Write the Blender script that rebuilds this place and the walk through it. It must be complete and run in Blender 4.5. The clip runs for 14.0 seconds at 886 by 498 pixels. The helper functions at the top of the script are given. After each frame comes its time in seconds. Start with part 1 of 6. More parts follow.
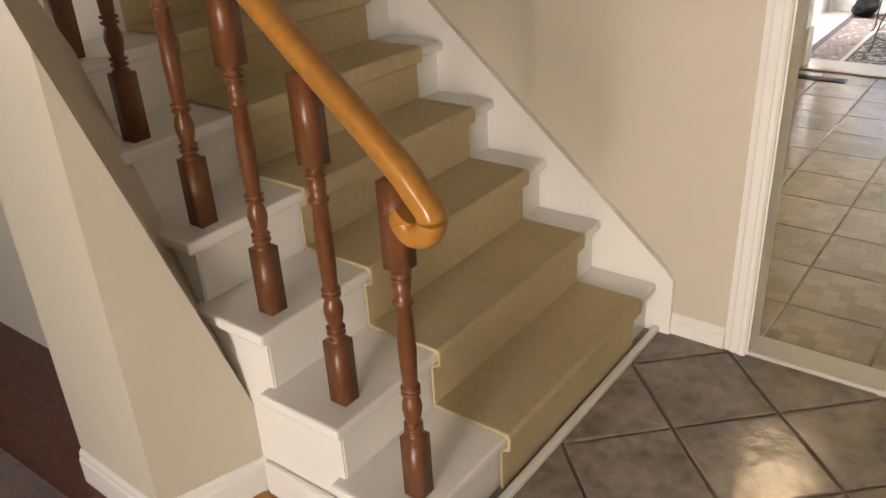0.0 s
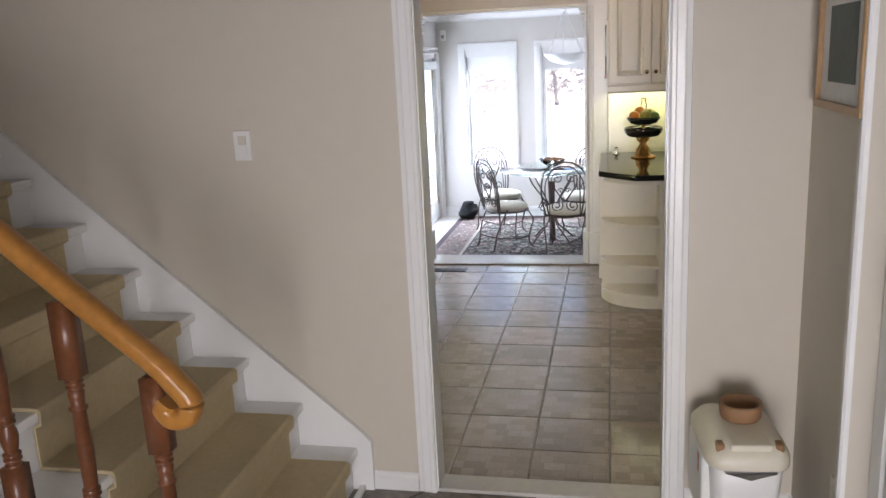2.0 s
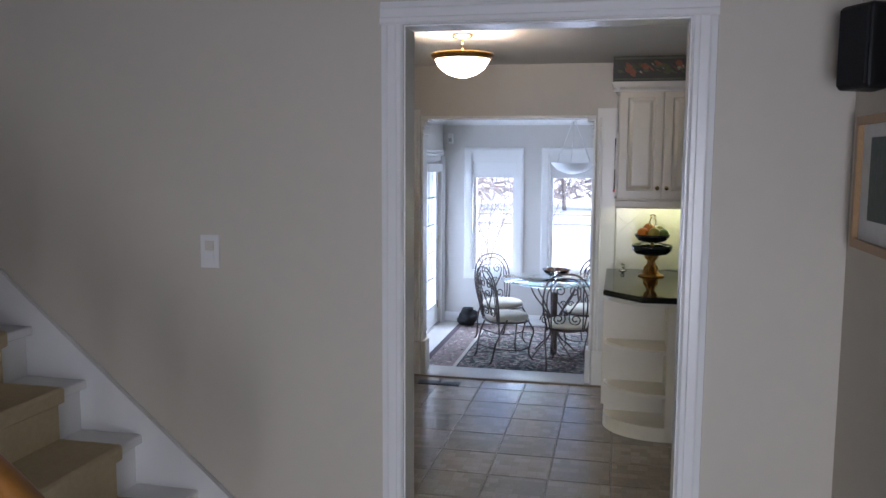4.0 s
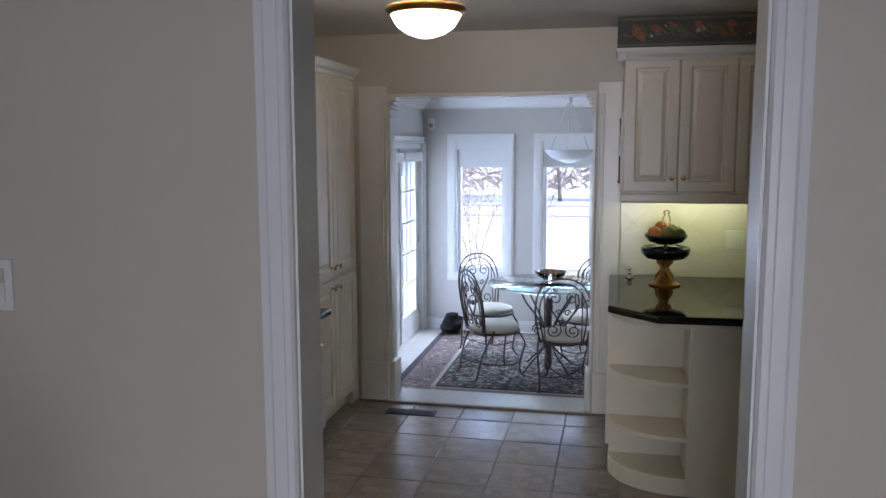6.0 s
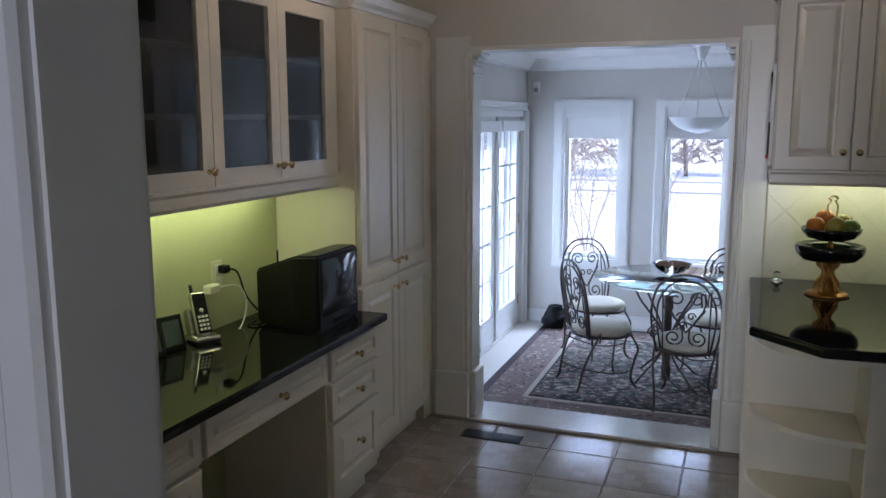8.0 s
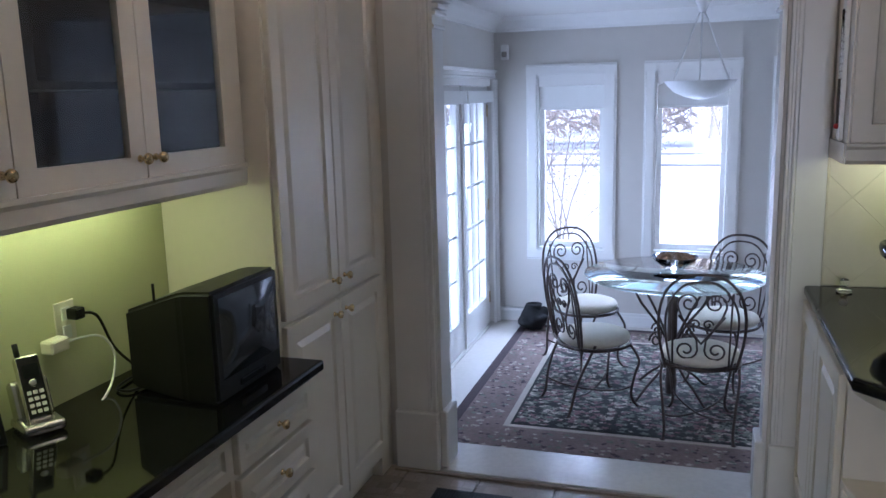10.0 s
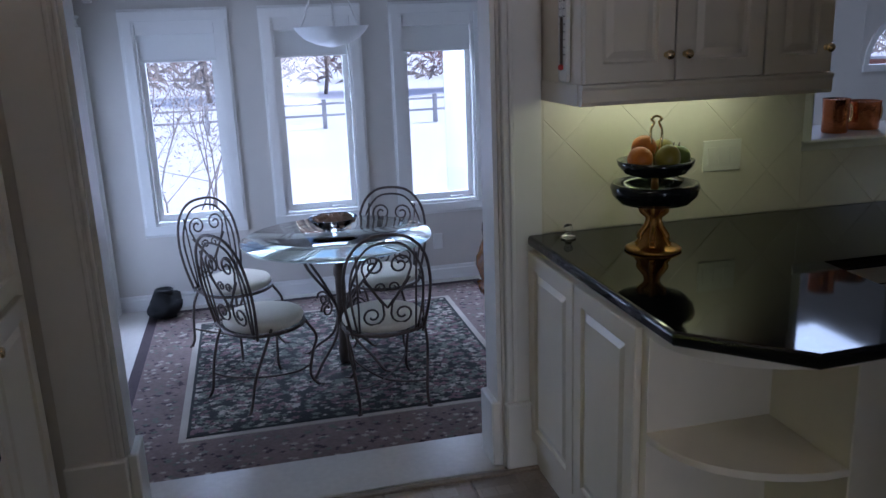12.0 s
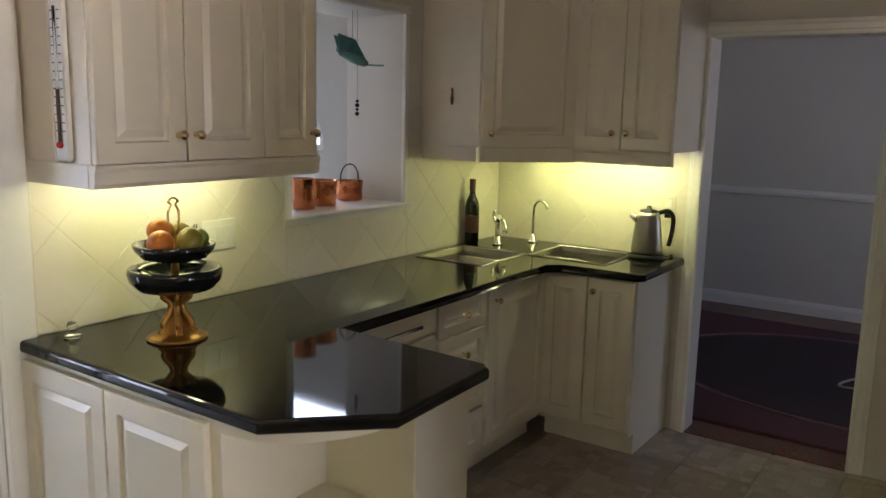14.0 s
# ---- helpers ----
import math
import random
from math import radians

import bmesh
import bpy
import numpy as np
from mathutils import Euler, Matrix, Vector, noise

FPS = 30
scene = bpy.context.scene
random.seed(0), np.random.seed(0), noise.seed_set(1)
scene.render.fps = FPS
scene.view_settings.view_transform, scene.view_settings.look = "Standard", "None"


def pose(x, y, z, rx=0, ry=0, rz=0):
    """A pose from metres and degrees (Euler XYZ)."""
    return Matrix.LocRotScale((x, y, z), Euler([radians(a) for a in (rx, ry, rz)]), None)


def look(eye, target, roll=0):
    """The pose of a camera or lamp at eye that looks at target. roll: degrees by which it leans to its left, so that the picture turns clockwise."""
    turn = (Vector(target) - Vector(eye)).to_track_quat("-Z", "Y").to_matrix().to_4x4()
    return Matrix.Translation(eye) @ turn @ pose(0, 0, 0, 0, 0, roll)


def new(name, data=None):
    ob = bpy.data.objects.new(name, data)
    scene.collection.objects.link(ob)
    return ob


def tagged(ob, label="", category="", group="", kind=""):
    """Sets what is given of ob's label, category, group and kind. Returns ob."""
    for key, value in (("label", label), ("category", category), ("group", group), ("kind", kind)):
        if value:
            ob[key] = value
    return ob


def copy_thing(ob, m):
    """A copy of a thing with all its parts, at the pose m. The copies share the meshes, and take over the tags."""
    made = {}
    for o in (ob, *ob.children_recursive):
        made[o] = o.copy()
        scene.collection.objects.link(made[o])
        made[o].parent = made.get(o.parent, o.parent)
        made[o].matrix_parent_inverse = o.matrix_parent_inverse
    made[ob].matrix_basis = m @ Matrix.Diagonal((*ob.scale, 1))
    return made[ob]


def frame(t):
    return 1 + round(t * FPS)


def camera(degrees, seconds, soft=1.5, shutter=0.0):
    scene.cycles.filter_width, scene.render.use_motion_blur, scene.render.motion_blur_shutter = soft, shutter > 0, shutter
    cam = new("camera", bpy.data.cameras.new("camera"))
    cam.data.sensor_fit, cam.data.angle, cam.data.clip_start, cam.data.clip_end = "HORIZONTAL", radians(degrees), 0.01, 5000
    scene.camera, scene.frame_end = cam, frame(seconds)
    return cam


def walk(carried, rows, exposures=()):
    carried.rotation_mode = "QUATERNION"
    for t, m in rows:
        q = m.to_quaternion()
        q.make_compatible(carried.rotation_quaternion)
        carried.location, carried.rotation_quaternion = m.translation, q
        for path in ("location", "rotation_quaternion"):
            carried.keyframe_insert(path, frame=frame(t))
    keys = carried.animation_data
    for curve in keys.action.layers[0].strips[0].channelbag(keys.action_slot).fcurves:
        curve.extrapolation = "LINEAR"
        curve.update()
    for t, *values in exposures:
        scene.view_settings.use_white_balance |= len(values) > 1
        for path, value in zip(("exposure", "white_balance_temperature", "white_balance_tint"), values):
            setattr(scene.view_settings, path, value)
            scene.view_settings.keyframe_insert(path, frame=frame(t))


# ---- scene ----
cam = camera(57.3, 14.0)
PATH = [
    (0, (0.476, 0.368, 1.5), (-0.623, 1.772, 0.594), -3.3),
    (0.5, (0.487, 0.299, 1.522), (-0.315, 1.918, 0.662), -3.8),
    (1, (0.56, 0.175, 1.55), (0.032, 1.955, 0.806), -2.5),
    (1.5, (0.587, 0.013, 1.57), (0.226, 1.85, 0.867), -1.6),
    (2, (0.566, -0.137, 1.611), (0.159, 1.767, 1.153), -2.8),
    (2.5, (0.536, -0.252, 1.656), (0.193, 1.7, 1.384), -3.4),
    (3, (0.503, -0.254, 1.669), (0.188, 1.712, 1.486), -1.5),
    (3.5, (0.523, -0.057, 1.649), (0.162, 1.902, 1.461), -1.2),
    (4, (0.562, 0.187, 1.645), (0.141, 2.129, 1.421), 0.3),
    (4.2, (0.556, 0.282, 1.629), (0.13, 2.223, 1.409), -0.5),
    (6.3, (0.478, 1.316, 1.61), (0.067, 3.258, 1.362), -0.1),
    (6.5, (0.444, 1.416, 1.605), (0.025, 3.358, 1.375), -0.2),
    (7, (0.447, 1.648, 1.594), (-0.02, 3.573, 1.322), -1.6),
    (7.5, (0.474, 1.899, 1.593), (-0.155, 3.784, 1.365), 0.6),
    (7.7, (0.463, 1.979, 1.589), (-0.228, 3.836, 1.32), 0.1),
    (9.8, (0.181, 2.949, 1.541), (-0.459, 4.803, 1.154), -0.3),
    (10, (0.12, 3.032, 1.55), (-0.477, 4.905, 1.179), -1.5),
    (10.5, (-0.001, 3.228, 1.544), (-0.503, 5.13, 1.178), -2.5),
    (11, (-0.107, 3.412, 1.543), (-0.406, 5.351, 1.156), -1.8),
    (11.5, (-0.231, 3.514, 1.541), (-0.155, 5.471, 1.136), -1.4),
    (12, (-0.404, 3.525, 1.532), (0.036, 5.407, 1.022), -2.2),
    (12.3, (-0.424, 3.56, 1.516), (0.244, 5.383, 1.037), -1.3),
    (12.5, (-0.485, 3.578, 1.525), (0.332, 5.349, 1.081), -0.5),
    (13, (-0.562, 3.665, 1.526), (0.568, 5.29, 1.239), -0.5),
    (13.5, (-0.609, 3.721, 1.534), (0.743, 5.163, 1.23), 0.4),
    (14, (-0.667, 3.807, 1.542), (0.956, 4.925, 1.201), 1.3),
]
EXPOSURES = [(0, 2.35, 7800, 21), (1.0, 2.2, 7050, 21), (1.7, 2.02, 6500, 21), (2.5, 1.58, 5650, 21), (3.2, 1.28, 5450, 21), (4.1, 1.12, 5450, 21), (6.5, 0.88, 5500, 20), (7.6, 0.8, 5400, 20), (9.8, 0.80, 5150, 23), (11.0, 0.55, 5150, 24), (11.5, 0.32, 5150, 24), (12.0, 0.10, 5150, 24), (12.5, 0.26, 5200, 24), (13.0, 0.9, 5400, 22), (13.5, 1.5, 5800, 21), (14.0, 1.85, 6100, 22)]
walk(cam, [(t, look(eye, target, roll)) for t, eye, target, roll in PATH], EXPOSURES)

# ---- light ----
world = bpy.data.worlds.new("sky")
scene.world = world
world.use_nodes = True
sky = world.node_tree.nodes.new("ShaderNodeTexSky")
sky.sky_type, sky.sun_disc = "NISHITA", False
sky.sun_elevation, sky.sun_rotation = radians(39), radians(83)
bg = world.node_tree.nodes["Background"]
bg.inputs["Strength"].default_value = 0.15
world.node_tree.links.new(sky.outputs["Color"], bg.inputs["Color"])
sun = new("sun", bpy.data.lights.new("sun", "SUN"))
sun.data.energy, sun.data.angle, sun.data.color = 5.0, radians(0.53), (1.0, 0.95, 0.87)
sun.matrix_basis = look((26, 3, 21), (0, 0, 0))


def area_lamp(name, eye, target, sx, sy, power, color=(1, 1, 1)):
    lamp = new(name, bpy.data.lights.new(name, "AREA"))
    lamp.data.shape, lamp.data.size, lamp.data.size_y = "RECTANGLE", sx, sy
    lamp.data.energy, lamp.data.color = power, color
    lamp.matrix_basis = look(eye, target)
    return lamp


DAY = (0.75, 0.88, 1.0)
area_lamp("window_daylight", (0.05, 10.5, 2.75), (0.05, 8.3, 0.2), 3.4, 1.7, 310, DAY)
area_lamp("french_door_daylight", (-1.56, 8.3, 0.6), (3, 8.3, 0.2), 1.1, 1.5, 16, DAY)
# fill from an assumed, unseen entrance; narrow spread keeps the upper left dim
entry = area_lamp("unseen_entry_fill", (0.55, -2.55, 1.0), (0.6, 2.6, 0.5), 1.1, 1.6, 7.4, (1.0, 0.97, 0.89))
entry.data.spread = radians(85)
# added fill from the living room side, where no source is known
area_lamp("living_room_fill", (-4.9, -0.8, 1.5), (0, 0.3, 0.4), 1.8, 1.5, 0.7, (1.0, 0.96, 0.9))
area_lamp("arch_window_daylight", (6.6, 11.7, 2.5), (5, 8, 0), 0.9, 0.6, 40, DAY)
area_lamp("skylight_daylight", (3.4, 8.6, 2.72), (3.4, 8.6, 0), 1.6, 1.2, 30, DAY)
# added fill so the dining room isn't black; no source known there
area_lamp("dining_room_fill", (5.0, 2.3, 1.5), (4.6, 5.5, 0.8), 1.4, 1.3, 1.1, (0.95, 0.93, 0.95))

# ---- materials ----


def material(name, base, rough=0.5, metal=0.0, vary=0.06, scale=6.0, bump=0.0, bump_scale=60.0, other=None, coat=0.0):
    """A surface with colour variation at two scales and fine relief."""
    mat = bpy.data.materials.new(name)
    mat.use_nodes = True
    nt = mat.node_tree
    p = nt.nodes["Principled BSDF"]
    p.inputs["Roughness"].default_value, p.inputs["Metallic"].default_value = rough, metal
    p.inputs["Coat Weight"].default_value = coat
    tc = nt.nodes.new("ShaderNodeTexCoord")
    n1, n2 = nt.nodes.new("ShaderNodeTexNoise"), nt.nodes.new("ShaderNodeTexNoise")
    n1.inputs["Scale"].default_value, n1.inputs["Detail"].default_value = scale * 0.25, 4
    n2.inputs["Scale"].default_value, n2.inputs["Detail"].default_value = scale * 5, 6
    add = nt.nodes.new("ShaderNodeMath")
    add.operation = "MULTIPLY_ADD"
    add.inputs[1].default_value = 0.45
    half = nt.nodes.new("ShaderNodeMath")
    half.operation = "MULTIPLY"
    half.inputs[1].default_value = 0.55
    ramp = nt.nodes.new("ShaderNodeMix")
    ramp.data_type = "RGBA"
    lo = other or tuple(c * (1 - 2 * vary) for c in base)
    ramp.inputs["A"].default_value, ramp.inputs["B"].default_value = (*lo, 1), (*base, 1)
    sharp = nt.nodes.new("ShaderNodeMapRange")
    sharp.inputs["From Min"].default_value, sharp.inputs["From Max"].default_value = 0.32, 0.68
    L = nt.links.new
    for n in (n1, n2):
        L(tc.outputs["Object"], n.inputs["Vector"])
    L(n1.outputs["Fac"], half.inputs[0])
    L(n2.outputs["Fac"], add.inputs[0])
    L(half.outputs[0], add.inputs[2])
    L(add.outputs[0], sharp.inputs["Value"])
    L(sharp.outputs["Result"], ramp.inputs["Factor"])
    L(ramp.outputs["Result"], p.inputs["Base Color"])
    if bump:
        n3, b = nt.nodes.new("ShaderNodeTexNoise"), nt.nodes.new("ShaderNodeBump")
        n3.inputs["Scale"].default_value, n3.inputs["Detail"].default_value = bump_scale, 3
        b.inputs["Strength"].default_value, b.inputs["Distance"].default_value = bump, 0.004
        L(tc.outputs["Object"], n3.inputs["Vector"])
        L(n3.outputs["Fac"], b.inputs["Height"])
        L(b.outputs["Normal"], p.inputs["Normal"])
    return mat


def tile_random(mat, amount):
    """Lightens or darkens each piece by its own random value."""
    nt = mat.node_tree
    p = nt.nodes["Principled BSDF"]
    link = p.inputs["Base Color"].links[0]
    info, hsv, rng = nt.nodes.new("ShaderNodeObjectInfo"), nt.nodes.new("ShaderNodeHueSaturation"), nt.nodes.new("ShaderNodeMapRange")
    rng.inputs["To Min"].default_value, rng.inputs["To Max"].default_value = 1 - amount, 1 + amount
    nt.links.new(info.outputs["Random"], rng.inputs["Value"])
    nt.links.new(rng.outputs["Result"], hsv.inputs["Value"])
    nt.links.new(link.from_socket, hsv.inputs["Color"])
    nt.links.new(hsv.outputs["Color"], p.inputs["Base Color"])
    noise_nodes = [n for n in nt.nodes if n.bl_idname == "ShaderNodeTexNoise"]
    for n in noise_nodes:
        n.noise_dimensions = "4D"
        nt.links.new(info.outputs["Random"], n.inputs["W"])
    mul = nt.nodes.new("ShaderNodeMath")
    mul.operation = "MULTIPLY"
    mul.inputs[1].default_value = 37.0
    nt.links.new(info.outputs["Random"], mul.inputs[0])
    for n in noise_nodes:
        nt.links.new(mul.outputs[0], n.inputs["W"])
    return mat


def glow(name, color, strength):
    mat = bpy.data.materials.new(name)
    mat.use_nodes = True
    p = mat.node_tree.nodes["Principled BSDF"]
    p.inputs["Base Color"].default_value = (*color, 1)
    p.inputs["Emission Color"].default_value, p.inputs["Emission Strength"].default_value = (*color, 1), strength
    return mat


def glass(name, tint=(1, 1, 1), rough=0.0, ior=1.45):
    mat = bpy.data.materials.new(name)
    mat.use_nodes = True
    p = mat.node_tree.nodes["Principled BSDF"]
    p.inputs["Base Color"].default_value = (*tint, 1)
    p.inputs["Transmission Weight"].default_value, p.inputs["Roughness"].default_value, p.inputs["IOR"].default_value = 1, rough, ior
    return mat


WALL = material("beige_wall_paint", (0.60, 0.545, 0.45), 0.55, vary=0.025, scale=3, bump=0.12, bump_scale=220)
WALL2 = material("pale_wall_paint", (0.62, 0.59, 0.54), 0.6, vary=0.02, scale=3, bump=0.1, bump_scale=220)
CEIL = material("ceiling_paint", (0.66, 0.64, 0.60), 0.8, vary=0.02, scale=4, bump=0.2, bump_scale=300)
TRIM = material("white_trim_paint", (0.82, 0.81, 0.78), 0.25, vary=0.02, scale=5, bump=0.05)
CAB = material("cream_cabinet_lacquer", (0.78, 0.72, 0.61), 0.30, vary=0.025, scale=5, bump=0.04)
CARPET = material("beige_stair_carpet", (0.60, 0.485, 0.285), 0.95, vary=0.10, scale=10, bump=0.9, bump_scale=420)
RAILWOOD = material("honey_oak_rail", (0.50, 0.22, 0.045), 0.28, vary=0.2, scale=9, bump=0.08)
BALWOOD = material("brown_stained_wood", (0.20, 0.072, 0.028), 0.33, vary=0.22, scale=14, bump=0.15)
REDWOOD = material("red_brown_floorboards", (0.155, 0.042, 0.02), 0.25, vary=0.25, scale=6, bump=0.05)
SLATE = tile_random(material("grey_slate_tile", (0.37, 0.32, 0.26), 0.17, vary=0.22, scale=30, bump=0.8, bump_scale=11, other=(0.13, 0.11, 0.09)), 0.15)
for node in SLATE.node_tree.nodes:
    if node.bl_idname == "ShaderNodeTexNoise" and node.inputs["Scale"].default_value > 100:
        node.inputs["Scale"].default_value = 24
GROUT = material("brown_grout", (0.29, 0.23, 0.17), 0.7, vary=0.2, scale=20)
KTILE = material("stone_look_tile", (0.40, 0.350, 0.305), 0.17, vary=0.18, scale=14, bump=0.15, bump_scale=24, other=(0.31, 0.255, 0.21))


def small_stones(mat):
    """Prints a pattern of small oblong stones on the tile."""
    nt = mat.node_tree
    p = nt.nodes["Principled BSDF"]
    link = p.inputs["Base Color"].links[0].from_socket
    tc, brick, mix, info, add = (nt.nodes.new("ShaderNode" + k) for k in ("TexCoord", "TexBrick", "Mix", "ObjectInfo", "VectorMath"))
    brick.inputs["Scale"].default_value, brick.inputs["Mortar Size"].default_value = 7.0, 0.012
    brick.inputs["Color1"].default_value, brick.inputs["Color2"].default_value, brick.inputs["Mortar"].default_value = (0.72, 0.70, 0.68, 1), (1.10, 1.09, 1.08, 1), (0.80, 0.77, 0.74, 1)
    brick.inputs["Brick Width"].default_value, brick.inputs["Row Height"].default_value, brick.offset, brick.squash, brick.squash_frequency = 0.62, 0.40, 0.35, 0.6, 2
    mix.data_type, mix.blend_type = "RGBA", "MULTIPLY"
    mix.inputs["Factor"].default_value = 0.75
    nt.links.new(tc.outputs["Object"], add.inputs[0])
    nt.links.new(info.outputs["Random"], add.inputs[1])
    nt.links.new(add.outputs[0], brick.inputs["Vector"])
    nt.links.new(link, mix.inputs["A"])
    nt.links.new(brick.outputs["Color"], mix.inputs["B"])
    nt.links.new(mix.outputs["Result"], p.inputs["Base Color"])
    return mat


KTILE = tile_random(small_stones(KTILE), 0.10)
KGROUT = material("taupe_grout", (0.35, 0.30, 0.255), 0.8, vary=0.15, scale=20)
MARBLE = material("pale_marble", (0.62, 0.59, 0.54), 0.2, vary=0.08, scale=8)
GRANITE = material("black_polished_granite", (0.012, 0.012, 0.012), 0.05, vary=0.4, scale=60)
BSTILE = tile_random(material("cream_wall_tile", (0.74, 0.70, 0.60), 0.18, vary=0.03, scale=8, bump=0.12, bump_scale=14), 0.03)
BSGROUT_RECESS = material("cream_grout_and_switch_recess", (0.66, 0.62, 0.52), 0.6)
BSPAINT = material("pale_green_paint", (0.58, 0.585, 0.33), 0.5, vary=0.02, scale=4, bump=0.1, bump_scale=200)
BRASS = material("polished_brass", (0.84, 0.66, 0.36), 0.16, 1.0, vary=0.1, scale=20)
GOLD = material("antique_gold", (0.60, 0.32, 0.09), 0.3, 1.0, vary=0.25, scale=40, bump=0.4, bump_scale=90)
COPPER = material("hammered_copper", (0.72, 0.24, 0.09), 0.2, 1.0, vary=0.2, scale=30, bump=0.5, bump_scale=70)
STEEL = material("brushed_steel", (0.62, 0.61, 0.58), 0.24, 1.0, vary=0.08, scale=40)
# satin steel with the dark reflections of bowls and kettle put into its colour
DIMSTEEL = material("satin_steel_with_dark_reflections", (0.34, 0.32, 0.28), 0.32, 1.0, vary=0.1, scale=40)
CHROME = material("chrome", (0.8, 0.8, 0.8), 0.07, 1.0, vary=0.02)
IRON = material("dark_bronze_iron", (0.15, 0.115, 0.095), 0.42, 0.5, vary=0.3, scale=40, bump=0.3, bump_scale=120)
CUSHION = material("cream_seat_fabric", (0.70, 0.64, 0.52), 0.85, vary=0.05, scale=12, bump=0.4, bump_scale=350)
BLACKPL = material("black_plastic", (0.011, 0.011, 0.011), 0.42, vary=0.2, scale=30, bump=0.2, bump_scale=300)
for soft_black, level in ((GRANITE, 0.32), (BLACKPL, 0.22)):
    soft_black.node_tree.nodes["Principled BSDF"].inputs["Specular IOR Level"].default_value = level
SCREEN = material("dark_screen_glass", (0.012, 0.014, 0.014), 0.06, vary=0.1)
WHITEPL = material("white_plastic", (0.78, 0.77, 0.73), 0.35, vary=0.02, scale=8)
IVORYPL = material("ivory_plastic", (0.74, 0.69, 0.55), 0.35, vary=0.03, scale=8)
FRIDGE = material("white_fridge_enamel", (0.68, 0.68, 0.67), 0.22, vary=0.02, scale=10, bump=0.25, bump_scale=90)
CLAY = material("brown_stoneware", (0.33, 0.18, 0.085), 0.55, vary=0.12, scale=12, bump=0.15)
BLACKBAG = material("black_fabric", (0.008, 0.008, 0.009), 0.8, vary=0.3, scale=20, bump=0.5, bump_scale=200)
GLAZE = material("dark_glazed_ceramic", (0.018, 0.022, 0.022), 0.08, vary=0.4, scale=20)
SCULPT = material("polished_burl_wood", (0.24, 0.085, 0.022), 0.16, vary=0.45, scale=12, bump=0.3, bump_scale=30)
SHADE = material("white_roller_blind", (0.80, 0.80, 0.77), 0.8, vary=0.02, scale=30)
SNOW = material("snow", (0.86, 0.88, 0.92), 0.7, vary=0.03, scale=1.0, bump=0.3, bump_scale=8)
BARK = material("grey_brown_bark", (0.34, 0.275, 0.225), 0.9, vary=0.3, scale=10)
TWIG = material("pale_dry_twigs", (0.40, 0.35, 0.30), 0.9, vary=0.3, scale=10)
RUSTLEAF = material("rust_red_dry_leaves", (0.52, 0.25, 0.19), 0.8, vary=0.35, scale=8)
PINE = material("dark_evergreen", (0.07, 0.085, 0.055), 0.85, vary=0.3, scale=8)
FENCE = material("weathered_fence_wood", (0.55, 0.54, 0.52), 0.85, vary=0.2, scale=8)
ORANGE = material("orange_peel", (0.66, 0.20, 0.012), 0.42, vary=0.08, scale=20, bump=0.4, bump_scale=120)
PEAR = material("yellow_green_pear", (0.36, 0.29, 0.035), 0.4, vary=0.12, scale=20)
APPLE = material("green_apple", (0.17, 0.24, 0.03), 0.3, vary=0.12, scale=20)
BOTTLE = material("dark_bottle_glass", (0.012, 0.018, 0.008), 0.06, vary=0.1)
LABEL = material("bottle_label", (0.10, 0.05, 0.04), 0.7)
PAPER = material("white_paper", (0.78, 0.77, 0.74), 0.8)
PRINT = material("blue_grey_landscape_print", (0.10, 0.125, 0.13), 0.6, vary=0.3, scale=12, other=(0.05, 0.07, 0.045))
PICFRAME = material("gilded_oak_frame", (0.42, 0.24, 0.09), 0.35, vary=0.15, scale=16)
RED = material("red_print", (0.55, 0.03, 0.03), 0.5)
ORANGEPL = material("orange_red_plastic", (0.62, 0.08, 0.02), 0.4)
BORDER = material("border_ground", (0.10, 0.10, 0.095), 0.7, vary=0.2, scale=20)
BFRUIT = material("border_fruit_red", (0.38, 0.16, 0.10), 0.7, vary=0.3, scale=30)
BLEAF = material("border_leaf_green", (0.17, 0.18, 0.11), 0.7, vary=0.3, scale=30)
BFTILE = material("cream_floor_tile", (0.70, 0.66, 0.60), 0.22, vary=0.05, scale=6)
RUGF = material("rug_dark_field", (0.030, 0.032, 0.028), 0.95, vary=0.3, scale=10, bump=0.6, bump_scale=300)
RUGB = material("rug_rose_border", (0.26, 0.185, 0.165), 0.95, vary=0.25, scale=12, bump=0.6, bump_scale=300)
RUGE = material("rug_dark_edge", (0.075, 0.05, 0.055), 0.95, vary=0.2, scale=12)
RUGC = material("rug_cream_yarn", (0.46, 0.40, 0.33), 0.95, vary=0.15, scale=20)
RUGG = material("rug_sage_yarn", (0.20, 0.21, 0.165), 0.95, vary=0.25, scale=20)
RUGP = material("rug_mauve_yarn", (0.22, 0.125, 0.125), 0.95, vary=0.25, scale=20)
REDRUG = material("wine_red_rug", (0.10, 0.025, 0.032), 0.95, vary=0.3, scale=5, bump=0.4, bump_scale=250, other=(0.045, 0.022, 0.03))
REDRUGD = material("plum_rug_field", (0.038, 0.018, 0.026), 0.95, vary=0.3, scale=6)
LAMPGLASS = glow("lit_alabaster_bowl", (1.0, 0.84, 0.58), 4.5)
ALABASTER = material("white_alabaster", (0.80, 0.81, 0.80), 0.35, vary=0.05, scale=10)
PANE = glass("window_glass")
TABLEGLASS = glass("table_glass", (0.82, 0.96, 0.92))
CLEARGLASS = glass("clear_glass", (0.95, 0.97, 0.97))
CABGLASS = glass("cabinet_glass", (0.92, 0.94, 0.94))
